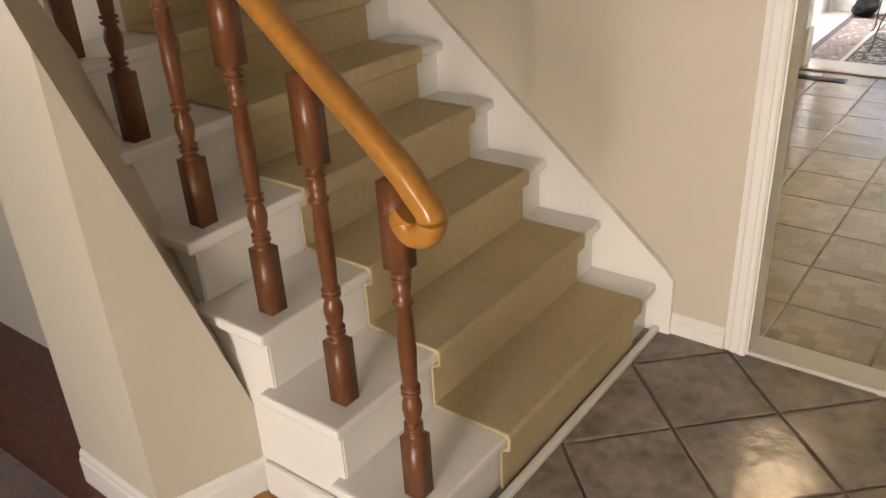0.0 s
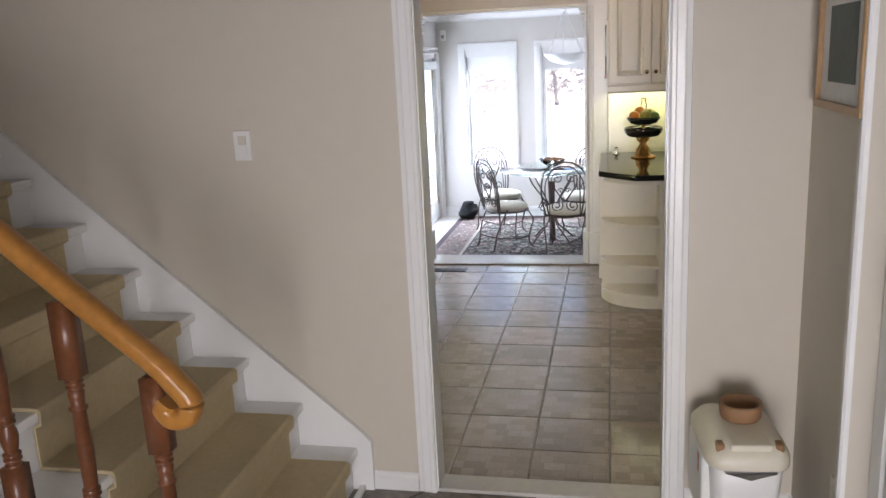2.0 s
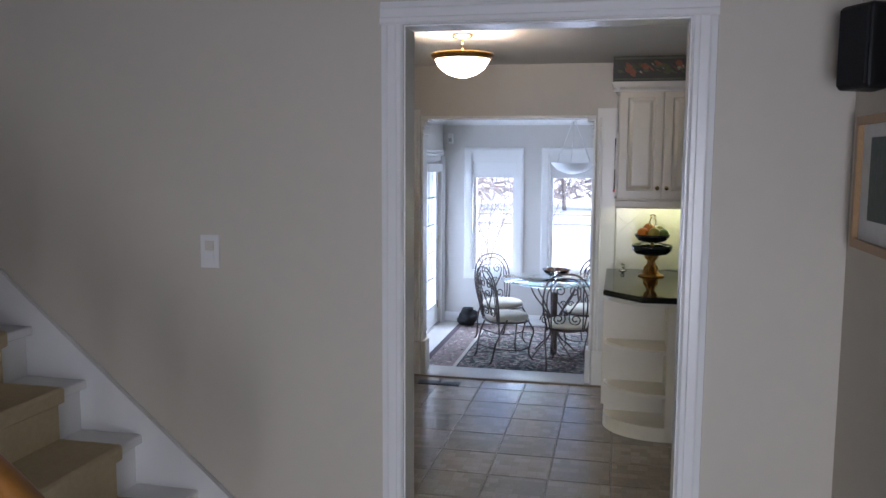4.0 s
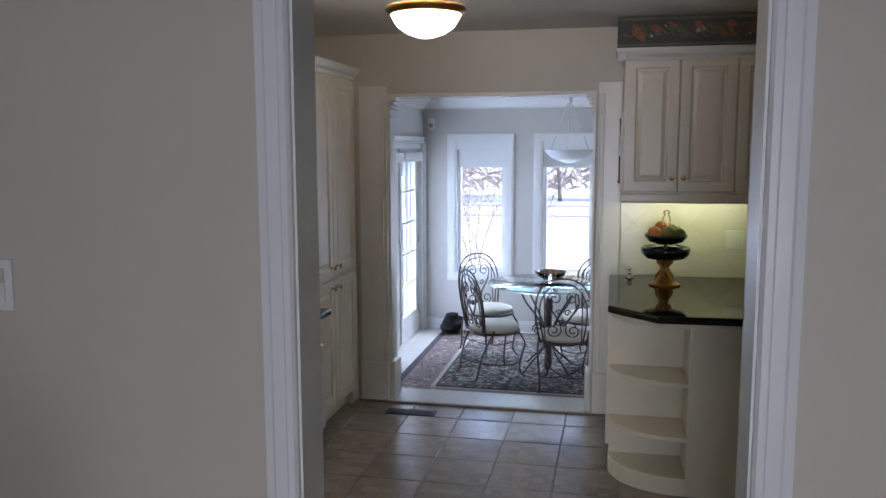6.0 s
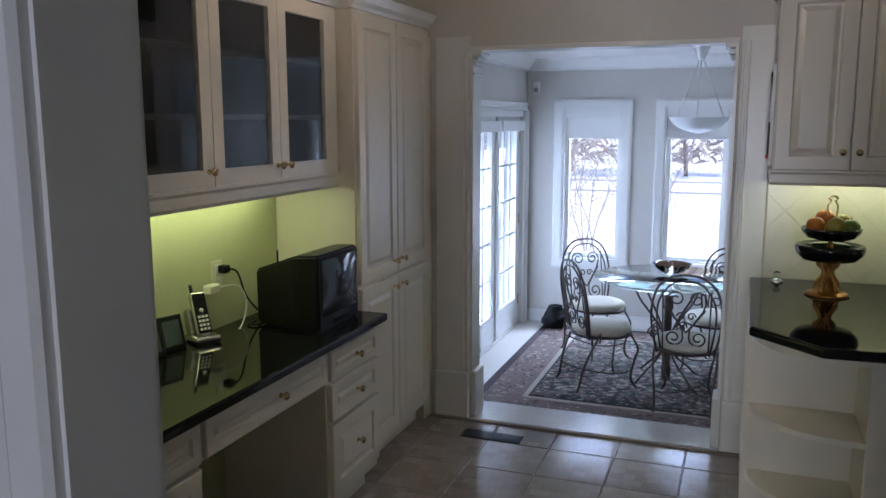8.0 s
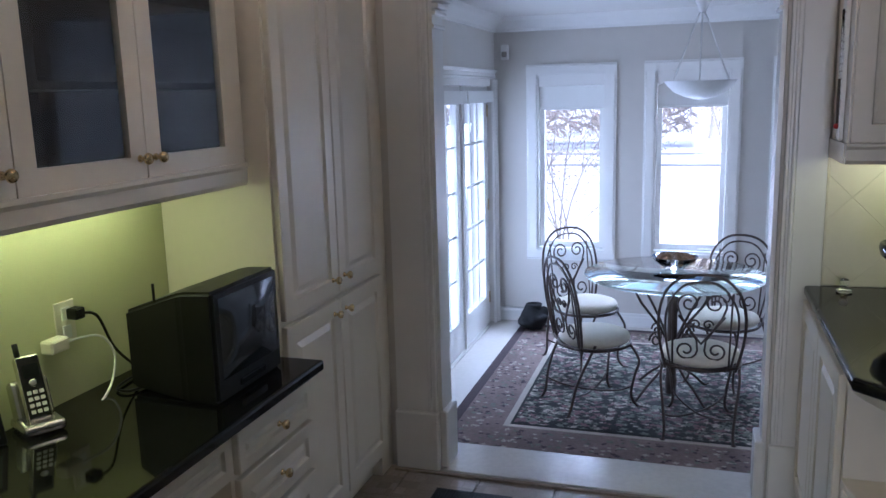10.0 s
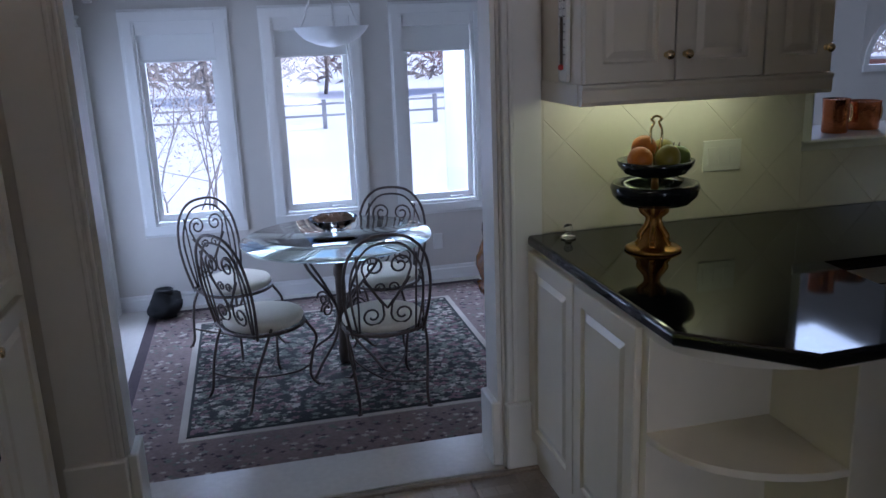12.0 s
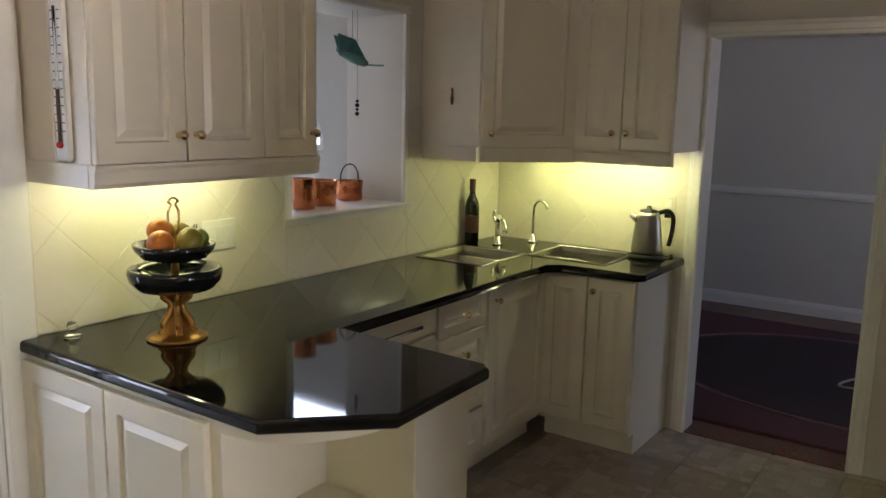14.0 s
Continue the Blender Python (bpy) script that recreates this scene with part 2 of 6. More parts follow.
# near-black colour carries the shade inside the glass-front cabinet
CABSHADED = material("shaded_cabinet_interior", (0.035, 0.033, 0.03), 0.6, vary=0.1)
TUBE = glow("fluorescent_tube", (1.0, 0.97, 0.66), 3.0)
CHIP = material("red_brick", (0.30, 0.11, 0.07), 0.8, vary=0.25, scale=10)
BIRDG = material("green_patina_metal", (0.16, 0.34, 0.32), 0.45, 0.2, vary=0.3, scale=30)

# ---- helpers for shapes ----


def box(bm, x0, x1, y0, y1, z0, z1, m=None):
    vs = [bm.verts.new(Vector(c) if m is None else m @ Vector(c)) for c in
          ((x0, y0, z0), (x1, y0, z0), (x1, y1, z0), (x0, y1, z0), (x0, y0, z1), (x1, y0, z1), (x1, y1, z1), (x0, y1, z1))]
    for f in ((0, 3, 2, 1), (4, 5, 6, 7), (0, 1, 5, 4), (1, 2, 6, 5), (2, 3, 7, 6), (3, 0, 4, 7)):
        bm.faces.new([vs[i] for i in f])
    return bm


def slab(x0, x1, y0, y1, z0, z1, bevel=0.0, seg=1):
    bm = box(bmesh.new(), x0, x1, y0, y1, z0, z1)
    if bevel:
        bmesh.ops.bevel(bm, geom=bm.edges[:], offset=bevel, segments=seg, affect="EDGES", profile=0.5)
    return bm


def prism(pts, z0, z1, bevel=0.0, seg=2):
    """An upright prism over a plan, counter-clockwise."""
    bm = bmesh.new()
    lo, hi = [bm.verts.new((x, y, z0)) for x, y in pts], [bm.verts.new((x, y, z1)) for x, y in pts]
    bm.faces.new(lo[::-1])
    top = bm.faces.new(hi)
    n = len(pts)
    for i in range(n):
        bm.faces.new((lo[i], lo[(i + 1) % n], hi[(i + 1) % n], hi[i]))
    if bevel:
        rim = [e for f in bm.faces for e in f.edges if abs(e.verts[0].co.z - e.verts[1].co.z) < 1e-6]
        bmesh.ops.bevel(bm, geom=list(set(rim)), offset=bevel, segments=seg, affect="EDGES", profile=0.5)
    return bm


def extrude_xz(pts, y0, y1):
    """A prism along y over an outline in x and z."""
    bm = bmesh.new()
    a, b = [bm.verts.new((x, y0, z)) for x, z in pts], [bm.verts.new((x, y1, z)) for x, z in pts]
    n = len(pts)
    bm.faces.new(a)
    bm.faces.new(b[::-1])
    for i in range(n):
        bm.faces.new((a[i], b[i], b[(i + 1) % n], a[(i + 1) % n]))
    bmesh.ops.recalc_face_normals(bm, faces=bm.faces[:])
    return bm


def lathe(profile, seg=24, bm=None, m=None):
    """A turned body round z from pairs of radius and height."""
    bm = bm or bmesh.new()
    m = m or Matrix()
    rings = []
    for r, z in profile:
        if r < 1e-5:
            rings.append([bm.verts.new(m @ Vector((0, 0, z)))])
        else:
            rings.append([bm.verts.new(m @ Vector((r * math.cos(2 * math.pi * i / seg), r * math.sin(2 * math.pi * i / seg), z))) for i in range(seg)])
    for a, b in zip(rings, rings[1:]):
        for i in range(seg):
            j = (i + 1) % seg
            if len(a) == 1 and len(b) > 1:
                bm.faces.new((a[0], b[j], b[i]))
            elif len(b) == 1 and len(a) > 1:
                bm.faces.new((a[i], a[j], b[0]))
            elif len(a) > 1:
                bm.faces.new((a[i], a[j], b[j], b[i]))
    for f in bm.faces:
        f.smooth = True
    return bm


def tube(points, r, seg=8, bm=None, closed=False, taper=None):
    """A round rod along a line of points."""
    bm = bm or bmesh.new()
    P = [Vector(p) for p in points]
    n, rings, side = len(P), [], None
    for i, p in enumerate(P):
        d = (P[(i + 1) % n] if closed or i < n - 1 else p) - (P[i - 1] if closed or i else p)
        d.normalize()
        if side is None:
            side = d.orthogonal().normalized()
        side = (side - d * side.dot(d)).normalized()
        up = d.cross(side)
        rr = r if taper is None else r * (1 + (taper - 1) * i / (n - 1))
        rings.append([bm.verts.new(p + rr * (math.cos(2 * math.pi * k / seg) * side + math.sin(2 * math.pi * k / seg) * up)) for k in range(seg)])
    for i in range(n if closed else n - 1):
        a, b = rings[i], rings[(i + 1) % n]
        for k in range(seg):
            f = bm.faces.new((a[k], a[(k + 1) % seg], b[(k + 1) % seg], b[k]))
            f.smooth = True
    if not closed:
        bm.faces.new(rings[0][::-1])
        bm.faces.new(rings[-1])
    return bm


def smooth_path(points, steps=6):
    """A rounded line through the points."""
    P = [Vector(p) for p in points]
    out = []
    for i in range(len(P) - 1):
        a, b, c, d = P[max(i - 1, 0)], P[i], P[i + 1], P[min(i + 2, len(P) - 1)]
        for s in range(steps):
            t = s / steps
            out.append(0.5 * ((2 * b) + (c - a) * t + (2 * a - 5 * b + 4 * c - d) * t * t + (3 * b - a - 3 * c + d) * t ** 3))
    return out + [P[-1]]


def thing(name, label, category, m=None, group="", kind=""):
    ob = new(name)
    ob.empty_display_size = 0.05
    if m is not None:
        ob.matrix_basis = m
    return tagged(ob, label, category, group, kind)


def part(name, bm, mat, parent=None, label="", m=None, smooth=False):
    me = bpy.data.meshes.new(name)
    if smooth:
        for f in bm.faces:
            f.smooth = True
    bm.normal_update()
    bm.to_mesh(me)
    bm.free()
    me.materials.append(mat)
    ob = new(name, me)
    ob.parent = parent
    if m is not None:
        ob.matrix_basis = m
    if label:
        ob["label"] = label
    return ob


def single(name, bm, mat, label, category, m=None, group="", kind="", smooth=False):
    return tagged(part(name, bm, mat, None, "", m, smooth), label, category, group, kind)


def struct(name, bm, mat, label, category):
    return single(name, bm, mat, label, category, kind="structure")


def panel_bm(w, h, t=0.02, rail=0.055, arch=0.0):
    """A framed door with a raised field, front towards -y, from (0, 0, 0) to (w, t, h)."""
    bm = bmesh.new()
    rings = []
    s = min(w, h)
    rail = min(rail, s * 0.27)
    for inset, depth in ((0, 0), (0, t - 0.003), (0.003, t), (rail, t), (rail + 0.005, t - 0.009), (rail + 0.014, t - 0.010), (rail + 0.034, t - 0.002)):
        inset = min(inset, s * 0.46)
        rings.append([bm.verts.new((x, -depth, z)) for x, z in ((inset, inset), (w - inset, inset), (w - inset, h - inset), (inset, h - inset))])
    bm.faces.new(rings[0][::-1])
    for a, b in zip(rings, rings[1:]):
        for i in range(4):
            bm.faces.new((a[i], a[(i + 1) % 4], b[(i + 1) % 4], b[i]))
    bm.faces.new(rings[-1])
    return bm


def knob(parent, x, z, t=0.02, mat=None, name="knob"):
    prof = [(0.0001, 0), (0.009, 0), (0.009, 0.003), (0.005, 0.006), (0.005, 0.014), (0.012, 0.018), (0.0145, 0.024), (0.012, 0.030), (0.0, 0.032)]
    part(name, lathe(prof, 14), mat or BRASS, parent, "polished brass knob", pose(x, -t, z, 90, 0, 0))


def door_part(parent, x0, z0, w, h, knob_at=None, mat=None, name="door", t=0.02, y=0.0, glass_door=False):
    if glass_door:
        bm = bmesh.new()
        r = 0.055
        for a in ((0, r, 0, h), (w - r, w, 0, h), (r, w - r, 0, r), (r, w - r, h - r, h)):
            box(bm, a[0], a[1], -t, 0, a[2], a[3])
        d = part(name, bm, mat or CAB, parent, "", pose(x0, y, z0))
        part("pane", slab(r - 0.004, w - r + 0.004, -0.011, -0.007, r - 0.004, h - r + 0.004), CABGLASS, d, "dark reflecting glass pane")
    else:
        d = part(name, panel_bm(w, h, t), mat or CAB, parent, "", pose(x0, y, z0))
    if knob_at:
        knob(d, knob_at[0], knob_at[1], t)
    return d


def molding(profile, length):
    """A strip along x from 0 to length with an outline in (out, up), where out points to -y."""
    bm = bmesh.new()
    a, b = [bm.verts.new((0, -o, u)) for o, u in profile], [bm.verts.new((length, -o, u)) for o, u in profile]
    n = len(profile)
    for i in range(n):
        bm.faces.new((a[i], b[i], b[(i + 1) % n], a[(i + 1) % n]))
    bm.faces.new(a[::-1])
    bm.faces.new(b)
    bmesh.ops.recalc_face_normals(bm, faces=bm.faces[:])
    return bm


BASEBOARD = ((0, 0), (0.014, 0), (0.014, 0.075), (0.010, 0.082), (0.009, 0.095), (0.004, 0.103), (0, 0.105))
CASING = ((0, 0), (0.012, 0), (0.019, 0.006), (0.019, 0.018), (0.015, 0.022), (0.015, 0.046), (0.011, 0.052), (0.009, 0.068), (0, 0.070))
CROWN = ((0, 0), (0.012, 0), (0.018, 0.014), (0.036, 0.030), (0.048, 0.050), (0.052, 0.064), (0, 0.064))
COVE = ((0, 0), (0.014, 0), (0.022, 0.02), (0.05, 0.045), (0.082, 0.075), (0.10, 0.10), (0, 0.10))
EAST, WEST, SOUTH, NORTH = 90, -90, 0, 180  # ways that a front can face, as turns about z


BASEBOARD_LOW = ((0, 0), (0.014, 0), (0.014, 0.050), (0.010, 0.055), (0.009, 0.064), (0.004, 0.070), (0, 0.072))


def baseboard(x, y, z, length, turn, prof=BASEBOARD):
    return single("baseboard", molding(prof, length), TRIM, "white painted wooden baseboard along a wall", "baseboard", pose(x, y, z, 0, 0, turn), kind="structure")


def casing_set(name, x, y, z, w, h, turn, depth=None, prof=CASING, sides=3):
    """Trim round an opening of w by h whose lower left corner, seen from its front, is at (x, y, z)."""
    t = tagged(new(name), "white painted moulded wooden trim round an opening", "trim", kind="structure")
    t.matrix_basis = pose(x, y, z, 0, 0, turn)
    part("side_casing", molding(prof, h), TRIM, t, "", Matrix(((0, 0, -1, 0), (0, 1, 0, 0), (1, 0, 0, 0), (0, 0, 0, 1))))
    part("side_casing", molding(prof, h), TRIM, t, "", Matrix(((0, 0, 1, w), (0, 1, 0, 0), (1, 0, 0, 0), (0, 0, 0, 1))))
    o = prof[-1][1]
    part("head_casing", molding(prof, w + 2 * o), TRIM, t, "", pose(-o, -0.002, h))
    if sides == 4:
        part("lower_casing", molding(prof, w + 2 * o), TRIM, t, "", Matrix(((1, 0, 0, -o), (0, 1, 0, -0.002), (0, 0, -1, 0), (0, 0, 0, 1))))
    return t


def wall_with_holes(name, axis, at0, at1, u0, u1, z0, z1, holes, mat, label="plain painted wall"):
    """A wall as one mesh round its openings; axis 'y': u runs along x."""
    bm = bmesh.new()
    us = sorted({u0, u1, *[h[0] for h in holes], *[h[1] for h in holes]})
    zs = sorted({z0, z1, *[h[2] for h in holes], *[h[3] for h in holes]})
    for i in range(len(us) - 1):
        for j in range(len(zs) - 1):
            cu, cz = (us[i] + us[i + 1]) / 2, (zs[j] + zs[j + 1]) / 2
            if any(h[0] < cu < h[1] and h[2] < cz < h[3] for h in holes):
                continue
            if axis == "y":
                box(bm, us[i], us[i + 1], at0, at1, zs[j], zs[j + 1])
            else:
                box(bm, at0, at1, us[i], us[i + 1], zs[j], zs[j + 1])
    bmesh.ops.remove_doubles(bm, verts=bm.verts[:], dist=0.0005)
    bm.verts.index_update()
    seen = {}
    for f in bm.faces:
        seen.setdefault(frozenset(v.index for v in f.verts), []).append(f)
    gone = [f for fs in seen.values() if len(fs) > 1 for f in fs]
    bmesh.ops.delete(bm, geom=gone, context="FACES_ONLY")
    return struct(name, bm, mat, label, "wall")

# ---- structure ----
KZ, BZ, FOYER_TOP = 2.31, -0.20, 4.6
wall_with_holes("wall_foyer_north", "y", 2.60, 2.71, -5.0, 1.30, -0.3, FOYER_TOP, [(-0.085, 0.748, -0.3, 2.04)], WALL, "beige painted wall beside the stairs with a doorway to the kitchen")
wall_with_holes("wall_foyer_east", "x", 1.18, 1.30, -2.6, 2.60, -0.3, FOYER_TOP, [(1.10, 2.00, -0.3, 2.06)], WALL, "beige painted wall of the entrance hall")
# unseen wall; the opening's place and width are chosen to shape the hall light
wall_with_holes("wall_foyer_south", "y", -2.72, -2.60, -5.0, 1.30, -0.3, FOYER_TOP, [(-0.1, 1.1, 0.05, 2.1)], WALL, "unseen beige wall with an opening added to light the hall")
# unseen wall; its window opening is invented
wall_with_holes("wall_living_west", "x", -5.12, -5.0, -2.6, 2.60, -0.3, FOYER_TOP, [(-1.8, 0.2, 0.7, 2.2)], WALL, "beige painted wall of the living room")
struct("ceiling_foyer", slab(-5.12, 1.30, -2.72, 2.71, FOYER_TOP, FOYER_TOP + 0.1), CEIL, "plain white ceiling of the high entrance hall", "ceiling")
wall_with_holes("wall_kitchen_north", "y", 6.075, 6.215, -1.60, 1.0, -0.5, 2.9, [(-0.89, 0.39, -0.5, 1.945)], WALL2, "pale painted wall with a wide opening to the breakfast room")
wall_with_holes("wall_kitchen_north_east", "y", 6.075, 6.405, 1.0, 9.2, -0.5, 2.9, [(1.57, 2.275, 1.113, 1.95)], WALL2, "pale painted thick wall with a pass-through")
wall_with_holes("wall_kitchen_west", "x", -1.60, -1.47, 2.71, 6.075, -0.3, KZ, [], BSPAINT, "pale green painted wall above the desk")
wall_with_holes("wall_kitchen_east", "x", 3.14, 3.26, 2.71, 6.075, -0.3, KZ, [(4.24, 4.962, -0.3, 1.885)], WALL2, "pale painted kitchen wall with a doorway to the dining room")
wall_with_holes("wall_kitchen_south", "y", 2.60, 2.71, 1.30, 3.26, -0.3, KZ, [], WALL2, "pale painted kitchen wall behind the refrigerator")
struct("ceiling_kitchen", slab(-1.60, 3.26, 2.71, 6.075, KZ, KZ + 0.1), CEIL, "pale grey textured kitchen ceiling", "ceiling")
wall_with_holes("wall_breakfast_north", "y", 9.09, 9.27, -1.60, 1.62, -0.5, 2.3, [(-1.051, -0.536, 0.372, 1.683), (-0.196, 0.314, 0.372, 1.683), (0.657, 1.166, 0.372, 1.683)], WALL2, "pale painted wall with three tall windows")
wall_with_holes("wall_breakfast_west", "x", -1.60, -1.37, 6.215, 9.09, -0.5, 2.3, [(7.52, 8.98, -0.5, 1.66)], WALL2, "pale painted wall with glazed double doors")
wall_with_holes("wall_breakfast_east", "x", 1.46, 1.57, 6.405, 9.09, -0.5, 2.9, [], WALL2, "pale painted wall of the breakfast room")
struct("ceiling_breakfast", slab(-1.60, 1.46, 6.215, 9.27, 2.10, 2.25), CEIL, "pale ceiling of the breakfast room", "ceiling")
wall_with_holes("wall_family_north", "y", 11.0, 11.2, 1.57, 9.2, -0.3, 3.0, [(5.98, 6.98, 0.85, 1.62)], WALL2, "white wall of the family room with a half-round window")
wall_with_holes("wall_family_east", "x", 9.2, 9.3, 6.405, 11.2, -0.3, 3.0, [], WALL2, "white wall of the family room")
struct("wall_family_west", slab(1.46, 1.57, 9.27, 11.2, -0.3, 3.0), WALL2, "white wall of the family room", "wall")
wall_with_holes("wall_dining_east", "x", 6.1, 6.2, 2.0, 6.075, -0.3, KZ, [], WALL2, "pale painted dining room wall")
# unseen wall with a made-up window opening
wall_with_holes("wall_dining_south", "y", 1.9, 2.0, 3.26, 6.2, -0.3, KZ, [(4.3, 5.7, 0.8, 2.1)], WALL2, "pale painted dining room wall")
struct("wall_dining_west", slab(3.14, 3.26, 1.9, 2.60, -0.3, KZ), WALL2, "pale painted dining room wall", "wall")
struct("ceiling_dining", slab(3.26, 6.2, 1.9, 6.075, KZ, KZ + 0.1), CEIL, "plain white dining room ceiling", "ceiling")
sk = bmesh.new()
for x0, x1, y0, y1 in ((1.46, 2.6, 6.405, 11.2), (4.2, 9.3, 6.405, 11.2), (2.6, 4.2, 6.405, 7.9), (2.6, 4.2, 9.3, 11.2)):
    box(sk, x0, x1, y0, y1, 2.75, 2.87)
struct("ceiling_family", sk, CEIL, "white family room ceiling with a skylight opening", "ceiling")

struct("floor_foyer", slab(-0.90, 1.30, -2.72, 2.60, -0.3, -0.006), GROUT, "brown grouted bed under the slate tiles of the hall", "floor")
struct("floor_living", slab(-5.0, -0.90, -2.72, 2.60, -0.3, 0.0), REDWOOD, "glossy red-brown wooden floor of the living room", "floor")
struct("floor_kitchen", slab(-1.60, 3.26, 2.71, 6.075, -0.3, -0.006), KGROUT, "taupe grouted bed under the kitchen tiles", "floor")
struct("floor_breakfast", slab(-1.60, 1.57, 6.215, 9.27, -0.5, BZ), BFTILE, "cream floor tiles of the sunken breakfast room", "floor")
struct("floor_family", slab(1.57, 9.3, 6.405, 11.2, -0.5, -0.2), BFTILE, "pale family room floor", "floor")
struct("floor_dining", slab(3.26, 6.2, 1.9, 6.075, -0.3, -0.004), REDWOOD, "dark red-brown wooden dining room floor", "floor")
struct("threshold_kitchen", slab(-0.083, 0.746, 2.598, 2.712, -0.05, 0.012, 0.004), MARBLE, "pale marble threshold strip in the kitchen doorway", "threshold")
struct("threshold_breakfast", slab(-0.89, 0.39, 6.055, 6.34, -0.52, 0.004, 0.004), MARBLE, "white marble step between the kitchen and breakfast room", "threshold")
struct("threshold_strip", slab(-1.07, 0.545, 6.012, 6.034, -0.02, 0.010, 0.004, 2), GROUT, "narrow brown edging strip before the marble step", "threshold")
struct("threshold_dining", slab(3.13, 3.27, 4.24, 4.962, -0.3, 0.004), REDWOOD, "dark wooden threshold of the dining room", "threshold")

casing_set("trim_kitchen_doorway", -0.085, 2.60, 0, 0.833, 2.04, SOUTH)
casing_set("trim_kitchen_doorway_back", 0.748, 2.71, 0, 0.833, 2.04, NORTH)
jamb = bmesh.new()
box(jamb, -0.097, -0.080, 2.599, 2.711, 0, 2.035)
box(jamb, 0.743, 0.760, 2.599, 2.711, 0, 2.035)
box(jamb, -0.097, 0.760, 2.599, 2.711, 2.035, 2.052)
struct("trim_door_jamb", jamb, TRIM, "white painted door lining of the kitchen doorway", "trim")
casing_set("trim_hall_doorway", 1.18, 2.00, 0, 0.90, 2.06, WEST)
struct("wall_hall_closet", slab(1.30, 1.36, 1.0, 2.1, -0.3, 2.2), WALL, "plain wall behind the closet door", "wall")
casing_set("trim_dining_doorway", 3.14, 4.962, 0, 0.722, 1.885, WEST)
baseboard(-0.36, 2.60, 0, 0.205, SOUTH, BASEBOARD_LOW)
baseboard(0.82, 2.60, 0, 0.36, SOUTH, BASEBOARD_LOW)
baseboard(1.18, 2.60, 0, 0.53, WEST, BASEBOARD_LOW)
baseboard(1.18, 1.03, 0, 3.60, WEST, BASEBOARD_LOW)
baseboard(-1.37, 9.09, BZ, 2.83, SOUTH)
baseboard(-1.37, 6.22, BZ, 1.23, EAST)
baseboard(1.46, 9.09, BZ, 2.68, WEST)
baseboard(6.1, 6.07, 0, 4.0, WEST)
for z, h in ((0.98, 0.05),):
    single("chair_rail", molding(((0, 0), (0.02, 0.005), (0.026, 0.03), (0.02, 0.055), (0, 0.06)), 4.0), TRIM, "pale painted chair rail along the dining room wall", "trim", pose(6.1, 6.07, 0.92, 0, 0, WEST), kind="structure")
single("trim_crown_breakfast", molding(COVE, 2.83), TRIM, "white crown moulding under the ceiling", "trim", pose(-1.37, 9.09, 2.0, 0, 0, SOUTH), kind="structure")
single("trim_crown_breakfast", molding(COVE, 2.87), TRIM, "white crown moulding under the ceiling", "trim", pose(-1.37, 6.22, 2.0, 0, 0, EAST), kind="structure")

# the wide opening: beaded pilasters on plinths, corbels in the upper corners
def pilaster(name, x0, x1, y, turn, label):
    t = tagged(new(name), label, "trim", kind="structure")
    w = x1 - x0
    t.matrix_basis = pose(x0, y, 0, 0, 0, turn)
    bm = bmesh.new()
    box(bm, 0, w, -0.018, 0, 0.0, 1.995)
    part("shaft", bm, TRIM, t)
    inner = w if x0 < 0 else 0.0
    for off, wide, deep in ((0.007, 0.014, 0.026), (0.030, 0.016, 0.030)):
        c = abs(inner - off)
        part("bead", slab(c - wide / 2, c + wide / 2, -deep, -0.017, 0.26, 1.93, 0.005, 3), TRIM, t)
    part("plinth", slab(-0.006, w + 0.006, -0.04, 0.0, 0, 0.257, 0.006), TRIM, t)
    return t


pilaster("trim_pilaster", -1.064, -0.886, 6.075, SOUTH, "white pilaster with two beads on a plinth beside the wide opening")
pilaster("trim_pilaster", 0.40, 0.536, 6.075, SOUTH, "white pilaster with two beads on a plinth beside the wide opening")
for x, turn, yy in ((-0.884, EAST, 6.078), (0.384, WEST, 6.212)):
    t = tagged(new("trim_opening_reveal"), "white board lining with stepped corbels inside the wide opening", "trim", kind="structure")
    t.matrix_basis = pose(x, yy, 0, 0, 0, turn)
    bm = bmesh.new()
    box(bm, 0, 0.134, -0.012, 0.004, 0, 1.94)
    part("lining", bm, TRIM, t)
    part("plinth", slab(-0.005, 0.139, -0.035, 0.0, 0.006, 0.257, 0.006), TRIM, t)
    for o, z, hh in ((0.024, 1.805, 0.016), (0.030, 1.855, 0.016), (0.040, 1.880, 0.018), (0.056, 1.905, 0.022)):
        part("corbel", slab(-0.004, 0.138, -o, -0.011, z, z + hh, 0.005, 2), TRIM, t)
struct("trim_opening_head", slab(-0.89, 0.39, 6.07, 6.22, 1.925, 1.948, 0.003), TRIM, "white lining under the head of the wide opening", "trim")

# ---- stairs ----
RISE, RUN, NOSE, STEPS = 0.1765, 0.204, -0.386, 13
stairs = thing("staircase", "white painted wooden staircase with a beige carpet runner", "staircase", kind="structure")
